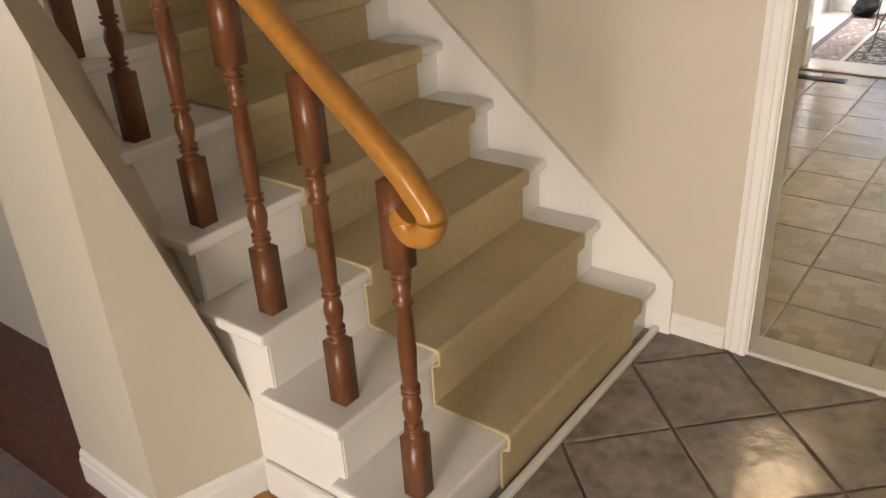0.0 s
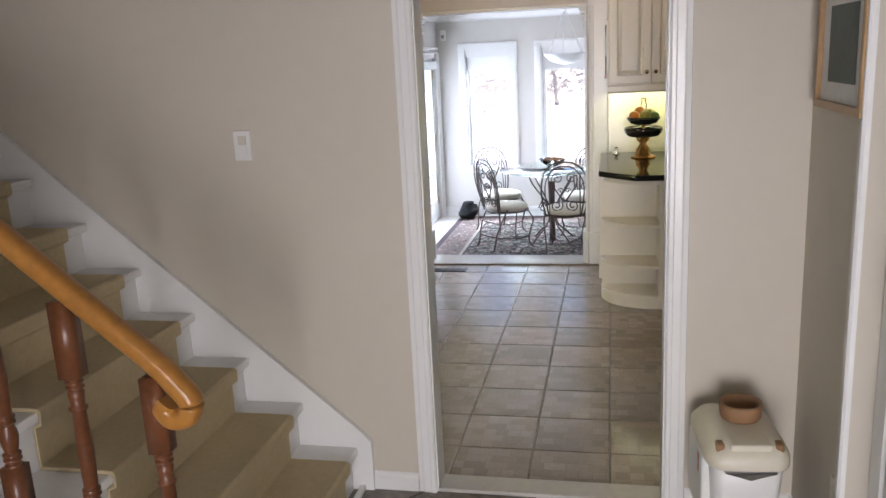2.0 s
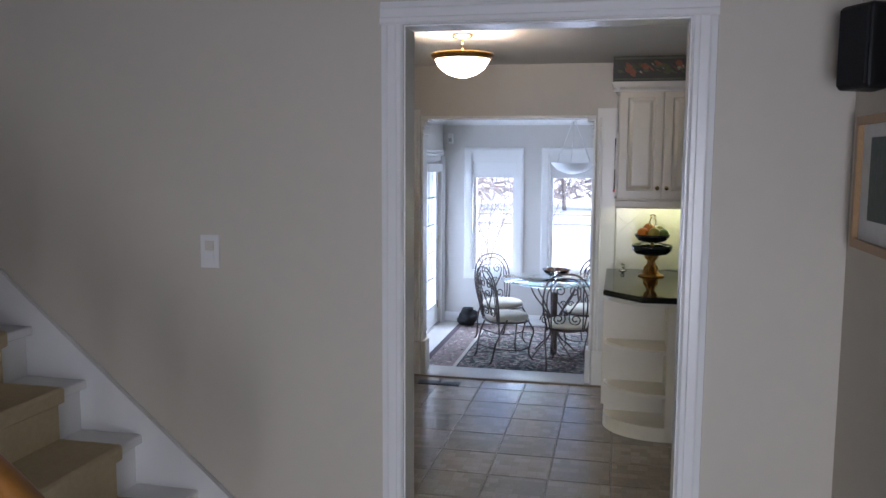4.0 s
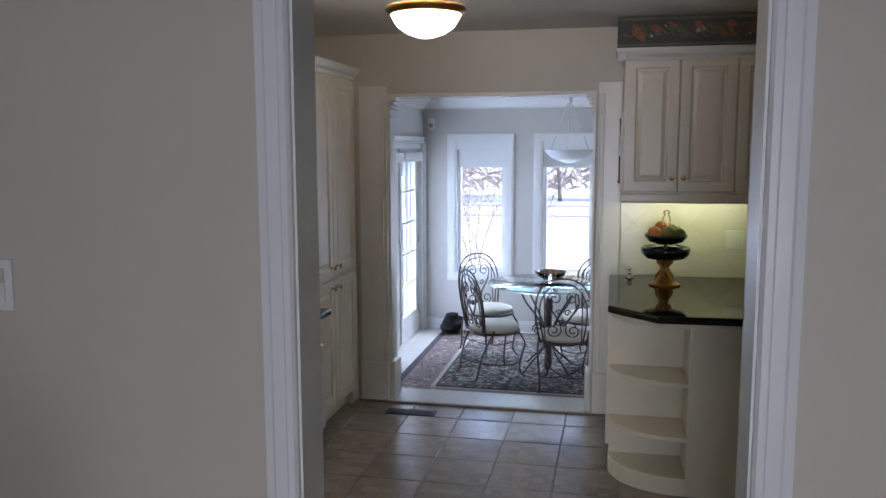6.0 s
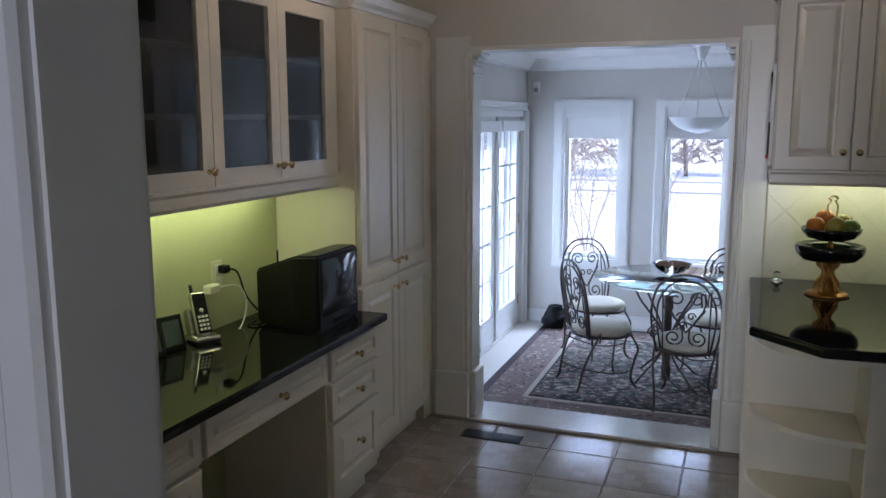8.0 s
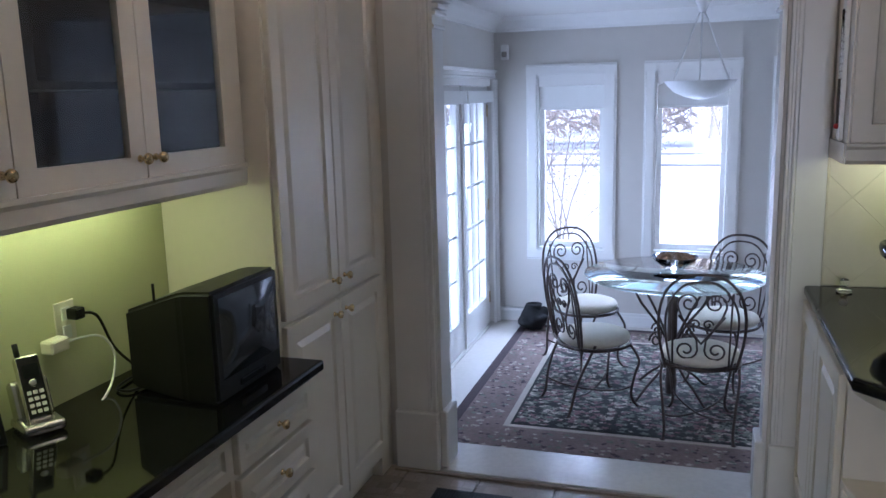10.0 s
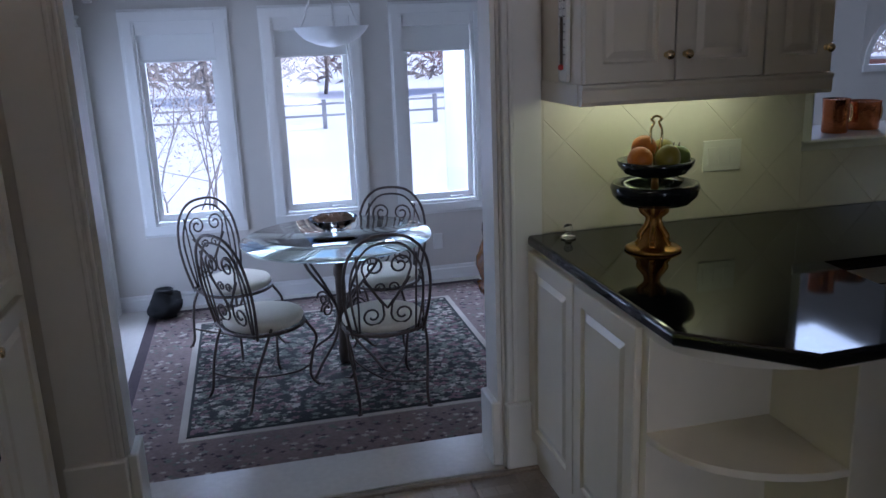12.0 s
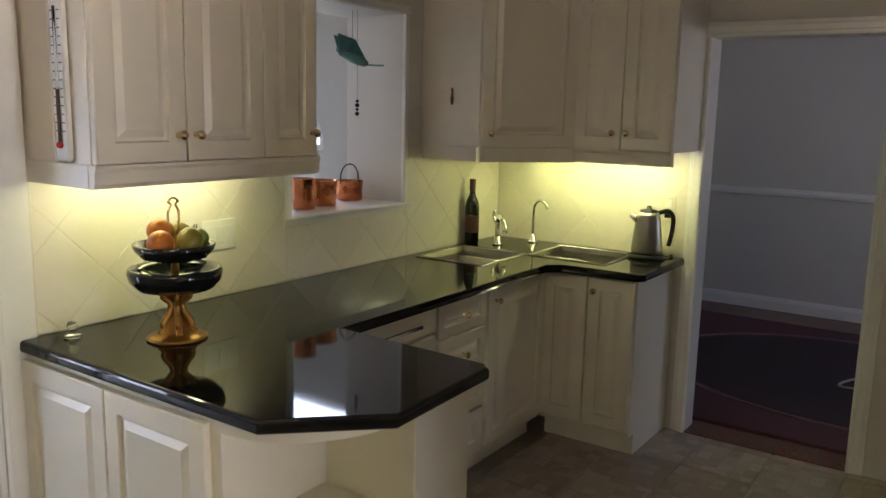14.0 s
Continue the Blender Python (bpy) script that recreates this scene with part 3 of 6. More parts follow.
for n in range(STEPS):
    x, z = NOSE - RUN * n, RISE * (n + 1)
    part("tread", slab(x - RUN - 0.05, x, 1.316, 2.598, z - 0.032, z, 0.007, 2), TRIM, stairs)
    part("riser", slab(x - 0.045, x - 0.028, 1.356, 2.598, z - RISE, z - 0.032), TRIM, stairs)
    bm = extrude_xz([(x - RUN - 0.020, z + 0.001), (x - 0.004, z + 0.001), (x + 0.0035, z - 0.008), (x + 0.002, z - 0.032), (x - 0.020, z - 0.044), (x - 0.020, z - RISE + 0.003),
                     (x - 0.012, z - RISE + 0.003), (x - 0.012, z - 0.050), (x + 0.012, z - 0.038), (x + 0.014, z + 0.002), (x + 0.004, z + 0.012), (x - RUN - 0.020, z + 0.012)], 1.675, 2.445)
    bmesh.ops.bevel(bm, geom=bm.edges[:], offset=0.002, segments=1, affect="EDGES")
    part("carpet", bm, CARPET, stairs, "beige cut-pile stair carpet")
x1, z1 = NOSE - RUN * STEPS, RISE * STEPS
sl = RISE / RUN
part("wall_skirt", extrude_xz([(-0.33, 0), (-0.33, 0.20), (-0.36, 0.235), (x1, 0.235 + sl * (-0.36 - x1)), (x1, 0)], 2.575, 2.597), TRIM, stairs)
outline = [(NOSE - 0.03, 0)]
for n in range(STEPS):
    outline += [(NOSE - 0.03 - RUN * n, RISE * (n + 1) - 0.033), (NOSE - 0.03 - RUN * (n + 1), RISE * (n + 1) - 0.033)]
low = [(NOSE - 0.03 - RUN * STEPS, RISE * STEPS - 0.62), (-1.05, 0.0)]
part("open_stringer", extrude_xz(outline + low, 1.350, 1.384), TRIM, stairs)
part("under_wall", extrude_xz([(-0.75, 0), (x1, sl * (-0.80 - x1) + 0.02), (x1, 0)], 1.385, 1.42), WALL, stairs, "beige painted wall under the stairs")
part("foot_board", slab(-0.90, -0.35, 1.332, 1.349, 0, 0.105, 0.004), TRIM, stairs)
part("front_strip", slab(-0.385, -0.362, 1.36, 2.60, 0.0, 0.022, 0.004), TRIM, stairs)

# the wing wall that closes the space under the stairs
bm = bmesh.new()
A, C, Lf = (-0.905, 1.392), (-0.995, 1.087), (-1.352, 1.100)
v = [bm.verts.new(c) for c in ((*A, 0), (*C, 0), (*Lf, 0), (-1.352, 1.36, 0), (*A, 0.12), (*C, 1.205), (*Lf, 1.70), (-1.352, 1.36, 1.10))]
for f in ((0, 4, 5, 1), (1, 5, 6, 2), (2, 6, 7, 3), (3, 7, 4, 0), (4, 7, 6, 5), (0, 1, 2, 3)):
    bm.faces.new([v[i] for i in f])
bmesh.ops.recalc_face_normals(bm, faces=bm.faces[:])
struct("wall_under_stairs", bm, WALL, "beige painted low wing wall beside the foot of the stairs", "wall")
d = Vector((*C, 0)) - Vector((*A, 0))
baseboard(C[0], C[1], 0, d.length, math.degrees(math.atan2(A[1] - C[1], A[0] - C[0])))
baseboard(Lf[0], Lf[1], 0, 0.357, -2.1)

balustrade = thing("balustrade", "turned brown wooden balusters under a honey-coloured oak handrail", "banister", pose(0, 1.415, 0))


def baluster_bm(h):
    """A turned baluster: square foot and head, grouped rings, a vase and a long waist."""
    bm = bmesh.new()
    q = 0.0235
    box(bm, -q, q, -q, q, 0, 0.165)
    box(bm, -q, q, -q, q, h - 0.155, h + 0.03)

    def rings(z):
        return [(0.0150, z), (0.0150, z + 0.003), (0.0215, z + 0.005), (0.0215, z + 0.010), (0.0150, z + 0.012), (0.0150, z + 0.016), (0.0215, z + 0.018), (0.0215, z + 0.023), (0.0150, z + 0.025), (0.0150, z + 0.028)]

    prof = [(0.0, 0.160), (0.0235, 0.165), (0.019, 0.172)] + rings(0.176)
    prof += [(0.0185, 0.215), (0.0225, 0.240), (0.0205, 0.256), (0.0160, 0.268)] + rings(0.272)
    t0, t1 = 0.302, h - 0.235
    prof += [(0.0165, t0), (0.0200, t0 + (t1 - t0) * 0.45), (0.0165, t1 - 0.004), (0.0220, t1), (0.0220, t1 + 0.006), (0.0160, t1 + 0.010), (0.0185, t1 + 0.030), (0.0195, t1 + 0.044)]
    prof += rings(t1 + 0.048) + [(0.021, t1 + 0.080), (0.0, t1 + 0.086)]
    return lathe(prof, 14, bm)


HB = 0.735
first = part("baluster", baluster_bm(HB), BALWOOD, balustrade, "", pose(NOSE - 0.066, 0, RISE + 0.0))
for n in range(1, 12):
    o = first.copy()
    scene.collection.objects.link(o)
    o.matrix_basis = pose(NOSE - 0.066 - RUN * n, 0, RISE * (n + 1))


def rail_z(x):
    return 0.945 + sl * (-0.41 - x)


path = [(-3.0, 0, rail_z(-3.0)), (-1.4, 0, rail_z(-1.4)), (-0.7, 0, rail_z(-0.7)), (-0.46, 0, rail_z(-0.46) + 0.004), (-0.395, 0, 0.925), (-0.365, 0, 0.885), (-0.375, 0, 0.85), (-0.41, 0, 0.842), (-0.432, 0, 0.865), (-0.418, 0, 0.885)]
path = smooth_path(path, 8)
bm = bmesh.new()
rings = []
for i, p in enumerate(path):
    a, b = path[max(i - 1, 0)], path[min(i + 1, len(path) - 1)]
    t = (Vector(b) - Vector(a)).normalized()
    up = Vector((0, 1, 0)).cross(t)
    if up.z < 0 and i < len(path) * 0.6:
        up = -up
    rings.append([bm.verts.new(Vector(p) + Vector((0, 1, 0)) * (0.029 * math.copysign(abs(math.cos(k * math.pi / 8)) ** 0.75, math.cos(k * math.pi / 8))) + up * (0.026 * math.copysign(abs(math.sin(k * math.pi / 8)) ** 0.8, math.sin(k * math.pi / 8)))) for k in range(16)])
for a, b in zip(rings, rings[1:]):
    for k in range(16):
        bm.faces.new((a[k], a[(k + 1) % 16], b[(k + 1) % 16], b[k])).smooth = True
bm.faces.new(rings[0])
bm.faces.new(rings[-1])
bmesh.ops.recalc_face_normals(bm, faces=bm.faces[:])
part("handrail", bm, RAILWOOD, balustrade, "glossy honey oak handrail with a curled end")

# ---- kitchen cabinets ----
def base_cabinet(name, label, m, w, h, depth, fronts, toe=0.10, group="", low=0.0):
    """A floor cabinet, front towards -y of its pose, left front corner at the origin; fronts: (kind, x, z, w, h, knob)."""
    t = thing(name, label, "cabinet", m, group)
    bm = box(bmesh.new(), 0, w, 0.0, depth, toe, h - low)
    box(bm, 0.0, w, 0.06, depth, 0, toe)
    if low:
        box(bm, 0, w, 0.0, 0.02, h - low, h)
        box(bm, w - 0.02, w, 0.02, depth, h - low, h)
    part("body", bm, CAB, t)
    for kind, x, z, dw, dh, kb in fronts:
        door_part(t, x, z, dw, dh, kb, name=kind, y=-0.001)
    return t


# pantry
pan = thing("pantry_cabinet", "tall cream lacquered pantry cabinet with raised-panel doors", "cabinet", pose(-1.085, 5.15, 0, 0, 0, EAST))
bm = box(bmesh.new(), 0, 0.80, 0.0, 0.383, 0.10, 2.03)
box(bm, 0.0, 0.80, 0.06, 0.383, 0, 0.10)
part("body", bm, CAB, pan)
for x, kx in ((0.012, 0.335), (0.405, 0.035)):
    door_part(pan, x, 0.13, 0.385, 0.735, (kx, 0.69), y=-0.001)
    door_part(pan, x, 0.885, 0.385, 1.13, (kx, 0.055), y=-0.001)
part("crown", molding(CROWN, 0.86), TRIM, pan, "", pose(-0.03, 0.0, 2.03))
part("crown_return", molding(CROWN, 0.40), TRIM, pan, "", pose(0.0, 0.383, 2.03, 0, 0, WEST))
struct("trim_pantry_filler", slab(-1.47, -1.10, 5.952, 6.073, 0.0, 2.0), CAB, "cream filler panel between pantry and wall", "trim")

# desk
drawers = [("drawer", 0.015, 0.605, 0.415, 0.115, (0.207, 0.057)), ("drawer", 0.015, 0.445, 0.415, 0.145, (0.207, 0.072)), ("drawer", 0.015, 0.14, 0.415, 0.29, (0.207, 0.16))]
base_cabinet("desk_drawer_cabinet", "cream desk cabinet with three drawers and brass knobs", pose(-1.0, 4.705, 0, 0, 0, EAST), 0.443, 0.745, 0.468, drawers)
t = thing("desk_pencil_drawer", "cream shallow drawer under the granite desk top", "drawer", pose(-1.0, 3.945, 0, 0, 0, EAST))
part("body", slab(0, 0.757, 0.0, 0.46, 0.60, 0.745), CAB, t)
door_part(t, 0.012, 0.61, 0.733, 0.125, (0.40, 0.062), name="drawer_front", y=-0.001)
base_cabinet("desk_cabinet", "cream desk cabinet with two doors", pose(-1.0, 3.18, 0, 0, 0, EAST), 0.762, 0.745, 0.468,
             [("drawer", 0.012, 0.605, 0.738, 0.125, (0.37, 0.06)), ("door", 0.012, 0.13, 0.365, 0.46, (0.335, 0.41)), ("door", 0.385, 0.13, 0.365, 0.46, (0.03, 0.41))])
single("desk_worktop", slab(-1.468, -0.938, 3.15, 5.148, 0.747, 0.781, 0.009, 3), GRANITE, "polished black granite desk top with rounded edge", "worktop")

# glass-front wall cabinets above the desk
gc = thing("glass_wall_cabinet", "cream wall cabinet with dark glass doors and brass knobs", "cabinet", pose(-1.165, 3.48, 0, 0, 0, EAST))
W = 1.645
# back, shelves and dividers take the colour with the shade in it
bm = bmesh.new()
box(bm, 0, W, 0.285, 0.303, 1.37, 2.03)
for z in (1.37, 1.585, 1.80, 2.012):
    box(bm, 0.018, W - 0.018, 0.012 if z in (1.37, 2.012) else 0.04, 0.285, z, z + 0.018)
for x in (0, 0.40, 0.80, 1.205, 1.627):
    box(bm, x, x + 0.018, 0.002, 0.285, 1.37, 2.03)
part("body", bm, CABSHADED, gc, "cabinet interior with shelves, its shade put in as dark colour")
part("end_stile", slab(1.602, W, -0.018, 0.002, 1.37, 2.03), CAB, gc)
for x, w, k in ((0.004, 0.396, 0.03), (0.404, 0.396, 0.366), (0.804, 0.396, 0.372), (1.204, 0.396, 0.03)):
    door_part(gc, x, 1.372, w, 0.656, (k, 0.05), glass_door=True, y=0.0)
part("valance", molding(((0, 0), (0.018, 0), (0.024, 0.012), (0.024, 0.045), (0.03, 0.055), (0.03, 0.066), (0, 0.066)), W), CAB, gc, "", pose(0, 0.0, 1.3085))
part("crown", molding(CROWN, W), TRIM, gc, "", pose(0, -0.018, 2.03))
part("light_tube", slab(0.1, 1.5, 0.16, 0.19, 1.345, 1.366), TUBE, gc, "glowing fluorescent strip light")
area_lamp("desk_strip_light", (-1.36, 4.3, 1.34), (-1.38, 4.3, 0), 1.4, 0.04, 1.35, (0.92, 1.0, 0.30))

# cabinets on the north side
CT = 0.863
isl = thing("peninsula_cabinet", "cream base cabinet with open rounded end shelves", "cabinet", pose(0, 0, 0))
bm = prism([(0.505, 5.235), (1.10, 5.235), (1.10, 6.07), (0.505, 6.07)], 0.0, CT - 0.036)
part("body", bm, CAB, isl)
for yy in (6.055, 5.655):
    door_part(isl, 0, 0, 0.395, 0.70, None, y=0).matrix_basis = pose(0.504, yy, 0.11, 0, 0, WEST)
arc = [(0.50, 5.233)] + [(0.50 + 0.0 + 0.355 - 0.355 * math.cos(a), 5.20 - 0.275 * math.sin(a)) for a in [math.pi / 2 * k / 10 for k in range(11)]] + [(0.855, 5.233)]
for z in (0.0, 0.26, 0.52, 0.795):
    part("shelf", prism(arc, z, z + (0.085 if z == 0 else 0.02 if z < 0.7 else 0.03), 0.003, 1), CAB, isl, "rounded open shelf")
part("end_panel", slab(0.855, 1.10, 4.925, 5.235, 0.0, CT - 0.036, 0.003), CAB, isl)
part("shelf_back", slab(0.503, 0.855, 5.222, 5.236, 0.0, CT - 0.036), CAB, isl)

pts = [(0.485, 6.072), (0.485, 5.085), (0.705, 4.862), (1.122, 4.880), (1.152, 4.910), (1.155, 5.46), (2.54, 5.46), (2.60, 5.40), (2.60, 5.045), (2.63, 5.02), (3.138, 5.02), (3.138, 6.072)]
# the worktop is cut round the two sink bowls
BOWLS = ((2.33, 2.70, 5.665, 6.0), (2.72, 3.05, 5.25, 5.63))
top = prism(pts, CT - 0.036, CT, 0.011, 3)
for bx0, bx1, by0, by1 in BOWLS:
    for co, no in (((bx0, 0, 0), (1, 0, 0)), ((bx1, 0, 0), (1, 0, 0)), ((0, by0, 0), (0, 1, 0)), ((0, by1, 0), (0, 1, 0))):
        bmesh.ops.bisect_plane(top, geom=top.verts[:] + top.edges[:] + top.faces[:], plane_co=co, plane_no=no)
inside = [f for f in top.faces if any(b[0] < f.calc_center_median().x < b[1] and b[2] < f.calc_center_median().y < b[3] for b in BOWLS)]
bmesh.ops.delete(top, geom=inside, context="FACES")
worktop = single("worktop", top, GRANITE, "polished black granite worktop with rounded edges round the corner", "worktop")

def unit(name, label, x0, w, fronts, turn=SOUTH, y=5.52, depth=0.55, group="base cabinets", low=0.0):
    return base_cabinet(name, label, pose(x0, y, 0, 0, 0, turn), w, CT - 0.036, depth, fronts, group=group, low=low)


dw = thing("dishwasher", "cream-fronted dishwasher under the worktop", "dishwasher", pose(1.16, 5.52, 0))
bm = box(bmesh.new(), 0, 0.60, 0.0, 0.55, 0.10, CT - 0.036)
box(bm, 0, 0.60, 0.06, 0.55, 0, 0.10)
part("body", bm, CAB, dw)
part("front", panel_bm(0.59, 0.57, 0.022), CAB, dw, "", pose(0.005, -0.001, 0.13))
part("control_panel", slab(0.005, 0.595, -0.024, -0.001, 0.715, 0.815, 0.004), CAB, dw)
part("handle", slab(0.10, 0.50, -0.034, -0.024, 0.745, 0.76, 0.003), CHROME, dw)
unit("drawer_cabinet", "cream base cabinet with a stack of four drawers", 1.765, 0.36, [("drawer", 0.01, 0.675, 0.34, 0.14, (0.17, 0.07)), ("drawer", 0.01, 0.50, 0.34, 0.165, (0.17, 0.08)), ("drawer", 0.01, 0.325, 0.34, 0.165, (0.17, 0.08)), ("drawer", 0.01, 0.125, 0.34, 0.19, (0.17, 0.095))])
unit("corner_cabinet", "cream base cabinet with one door in the corner", 2.13, 0.53, [("door", 0.01, 0.125, 0.50, 0.69, (0.05, 0.63))], low=0.2)
t = unit("sink_cabinet", "cream base cabinet with two doors under the sink", 2.66, 0.45, [], WEST, 5.515, 0.47, low=0.2)
for x, k in ((0.0, None), (0.225, (0.03, 0.63))):
    door_part(t, x + 0.004, 0.125, 0.215, 0.69, k, y=-0.001)

# wall cabinets beside the pass-through
UZ0, UZ1, UY = 1.375, 2.10, 5.755
up = thing("wall_cabinet", "cream wall cabinet with three raised-panel doors and brass knobs", "cabinet", pose(0.545, UY, 0))
part("body", slab(0, 0.825, 0.0, 0.318, UZ0, UZ1), CAB, up)
for x, w, k in ((0.004, 0.283, 0.255), (0.291, 0.292, 0.028), (0.587, 0.234, 0.208)):
    door_part(up, x, UZ0 + 0.003, w, UZ1 - UZ0 - 0.006, (k, 0.074), y=-0.001)
part("valance", molding(((0, 0), (0.02, 0), (0.027, 0.012), (0.027, 0.045), (0.033, 0.055), (0.033, 0.062), (0, 0.062)), 0.835), CAB, up, "", pose(-0.005, 0.005, UZ0 - 0.0605))
part("valance_return", molding(((0, 0), (0.008, 0), (0.008, 0.062), (0, 0.062)), 0.31), CAB, up, "", pose(0.0, 0.315, UZ0 - 0.0605, 0, 0, WEST))
part("crown", molding(CROWN, 0.90), TRIM, up, "", pose(-0.04, -0.018, UZ1 - 0.02))
part("crown_return", molding(CROWN, 0.37), TRIM, up, "", pose(0.0, 0.315, UZ1 - 0.02, 0, 0, WEST))
part("light_tube", slab(0.08, 0.70, 0.17, 0.20, UZ0 - 0.025, UZ0 - 0.004), TUBE, up, "glowing fluorescent strip light")
area_lamp("counter_strip_light", (0.93, 5.90, UZ0 - 0.03), (0.93, 5.93, 0), 0.62, 0.04, 0.44, (0.93, 1.0, 0.31))
single("wallpaper_border_box", slab(0.50, 1.36, 5.72, 6.072, 2.145, KZ - 0.002), BORDER, "soffit with a dark wallpaper border of fruit and leaves", "soffit")

cu = thing("corner_wall_cabinet", "cream diagonal corner wall cabinet with one door", "cabinet")
part("body", prism([(2.42, 5.755), (2.772, 5.455), (3.136, 5.455), (3.136, 6.071), (2.42, 6.071)], UZ0, UZ1), CAB, cu)
ang = math.degrees(math.atan2(5.455 - 5.755, 2.772 - 2.42))
lw = math.hypot(0.352, 0.30)
door_part(cu, 0, 0, lw - 0.012, UZ1 - UZ0 - 0.006, (0.04, 0.06)).matrix_basis = pose(2.42, 5.755, UZ0 + 0.003, 0, 0, ang) @ pose(0.006, -0.001, 0)
part("valance", slab(0.004, lw - 0.004, -0.02, 0.002, UZ0 - 0.064, UZ0 - 0.001), CAB, cu, "", pose(2.42, 5.755, 0, 0, 0, ang))
part("valance_return", slab(2.42, 2.437, 5.765, 6.071, UZ0 - 0.064, UZ0 - 0.001), CAB, cu)
ru = thing("wall_cabinet", "cream wall cabinet with two raised-panel doors beside the dining room doorway", "cabinet", pose(2.772, 5.455, 0, 0, 0, WEST))
part("body", slab(0, 0.465, 0.0, 0.365, UZ0, UZ1), CAB, ru)
for x, k in ((0.004, 0.193), (0.234, 0.03)):
    door_part(ru, x, UZ0 + 0.003, 0.226, UZ1 - UZ0 - 0.006, (k, 0.074), y=-0.001)
part("valance", molding(((0, 0), (0.02, 0), (0.027, 0.012), (0.027, 0.045), (0.033, 0.055), (0.033, 0.062), (0, 0.062)), 0.470), CAB, ru, "", pose(0, 0.005, UZ0 - 0.0605))
part("light_tube", slab(0.03, 0.40, 0.17, 0.20, UZ0 - 0.025, UZ0 - 0.004), TUBE, ru, "glowing fluorescent strip light")
area_lamp("sink_strip_light", (2.97, 5.45, UZ0 - 0.03), (2.99, 5.45, 0), 0.75, 0.04, 1.15, (0.94, 1.0, 0.33))
struct("soffit_right", slab(2.42, 3.138, 4.985, 6.072, UZ1 + 0.002, KZ - 0.002), WALL2, "pale soffit above the corner wall cabinets", "soffit")

# pass-through
casing_set("trim_pass_through", 1.57, 6.075, 1.113, 0.705, 0.837, SOUTH, prof=((0, 0), (0.014, 0), (0.018, 0.006), (0.012, 0.02), (0.008, 0.036), (0, 0.038)), sides=4)
struct("pass_through_sill", slab(1.572, 2.273, 6.07, 6.43, 1.101, 1.115, 0.003), TRIM, "white sill of the pass-through", "sill")

# refrigerator, its side seen from the doorway
fr = thing("refrigerator", "tall white textured refrigerator standing beside the kitchen doorway", "refrigerator", pose(0.863, 2.80, 0))
part("body", slab(0, 0.72, 0, 0.66, 0.03, 1.655, 0.012, 2), FRIDGE, fr)
part("upper_door", slab(0.0, 0.72, 0.668, 0.725, 1.16, 1.655, 0.016, 3), FRIDGE, fr)
part("lower_door", slab(0.0, 0.72, 0.668, 0.725, 0.06, 1.148, 0.016, 3), FRIDGE, fr)
part("handle", tube(smooth_path([(0.05, 0.72, 0.62), (0.05, 0.775, 0.66), (0.05, 0.78, 0.85), (0.05, 0.775, 1.03), (0.05, 0.72, 1.07)], 5), 0.014), WHITEPL, fr)
part("sticker", slab(-0.0025, 0.0005, 0.45, 0.485, 1.38, 1.44), RED, fr, "small red printed label")

# ---- breakfast room ----
def window(name, x0, label):
    t = tagged(new(name), label, "window", kind="structure")
    t.matrix_basis = pose(x0, 9.09, 0.372)
    w, h = 0.513, 1.311
    bm = bmesh.new()
    for a in ((0, 0.016, 0, h), (w - 0.016, w, 0, h), (0.016, w - 0.016, 0, 0.018), (0.016, w - 0.016, h - 0.02, h)):
        box(bm, a[0], a[1], 0.0, 0.15, a[2], a[3])
    part("window_frame", bm, TRIM, t)
    bm = bmesh.new()
    for a in ((0.018, 0.052, 0.02, h - 0.022), (w - 0.052, w - 0.018, 0.02, h - 0.022), (0.052, w - 0.052, 0.02, 0.062), (0.052, w - 0.052, h - 0.07, h - 0.022)):
        box(bm, a[0], a[1], 0.055, 0.10, a[2], a[3])
    s = part("sash", bm, TRIM, t)
    pane = part("pane", slab(0.049, w - 0.049, 0.078, 0.082, 0.058, h - 0.066), PANE, s)
    pane.visible_shadow = False
    part("crank", slab(w * 0.72 - 0.05, w * 0.72 + 0.05, 0.028, 0.055, 0.019, 0.036, 0.004), TRIM, t)
    b = part("roller_blind", slab(0.020, w - 0.020, 0.034, 0.038, h - 0.245, h - 0.07), SHADE, t, "white roller blind drawn down a little")
    part("hem_bar", slab(0.020, w - 0.020, 0.029, 0.043, h - 0.257, h - 0.243, 0.003), SHADE, b)
    part("head_box", slab(0.017, w - 0.017, 0.004, 0.05, h - 0.085, h - 0.006, 0.003), TRIM, t)
    casing_set("trim_window", x0, 9.09, 0.372, w, h, SOUTH, prof=((0, 0), (0.018, 0), (0.018, 0.058), (0.013, 0.064), (0.012, 0.075), (0, 0.075)), sides=4)
    return t


window("window_1", -1.051, "tall white casement window with a small roller blind")
window("window_2", -0.198, "tall white casement window with a small roller blind")
window("window_3", 0.655, "tall white casement window with a small roller blind")

casing_set("trim_french_doors", -1.37, 7.52, BZ, 1.46, 1.86, EAST, prof=((0, 0), (0.012, 0), (0.02, 0.006), (0.02, 0.015), (0.014, 0.020), (0.014, 0.046), (0.024, 0.052), (0.034, 0.066), (0, 0.066)))
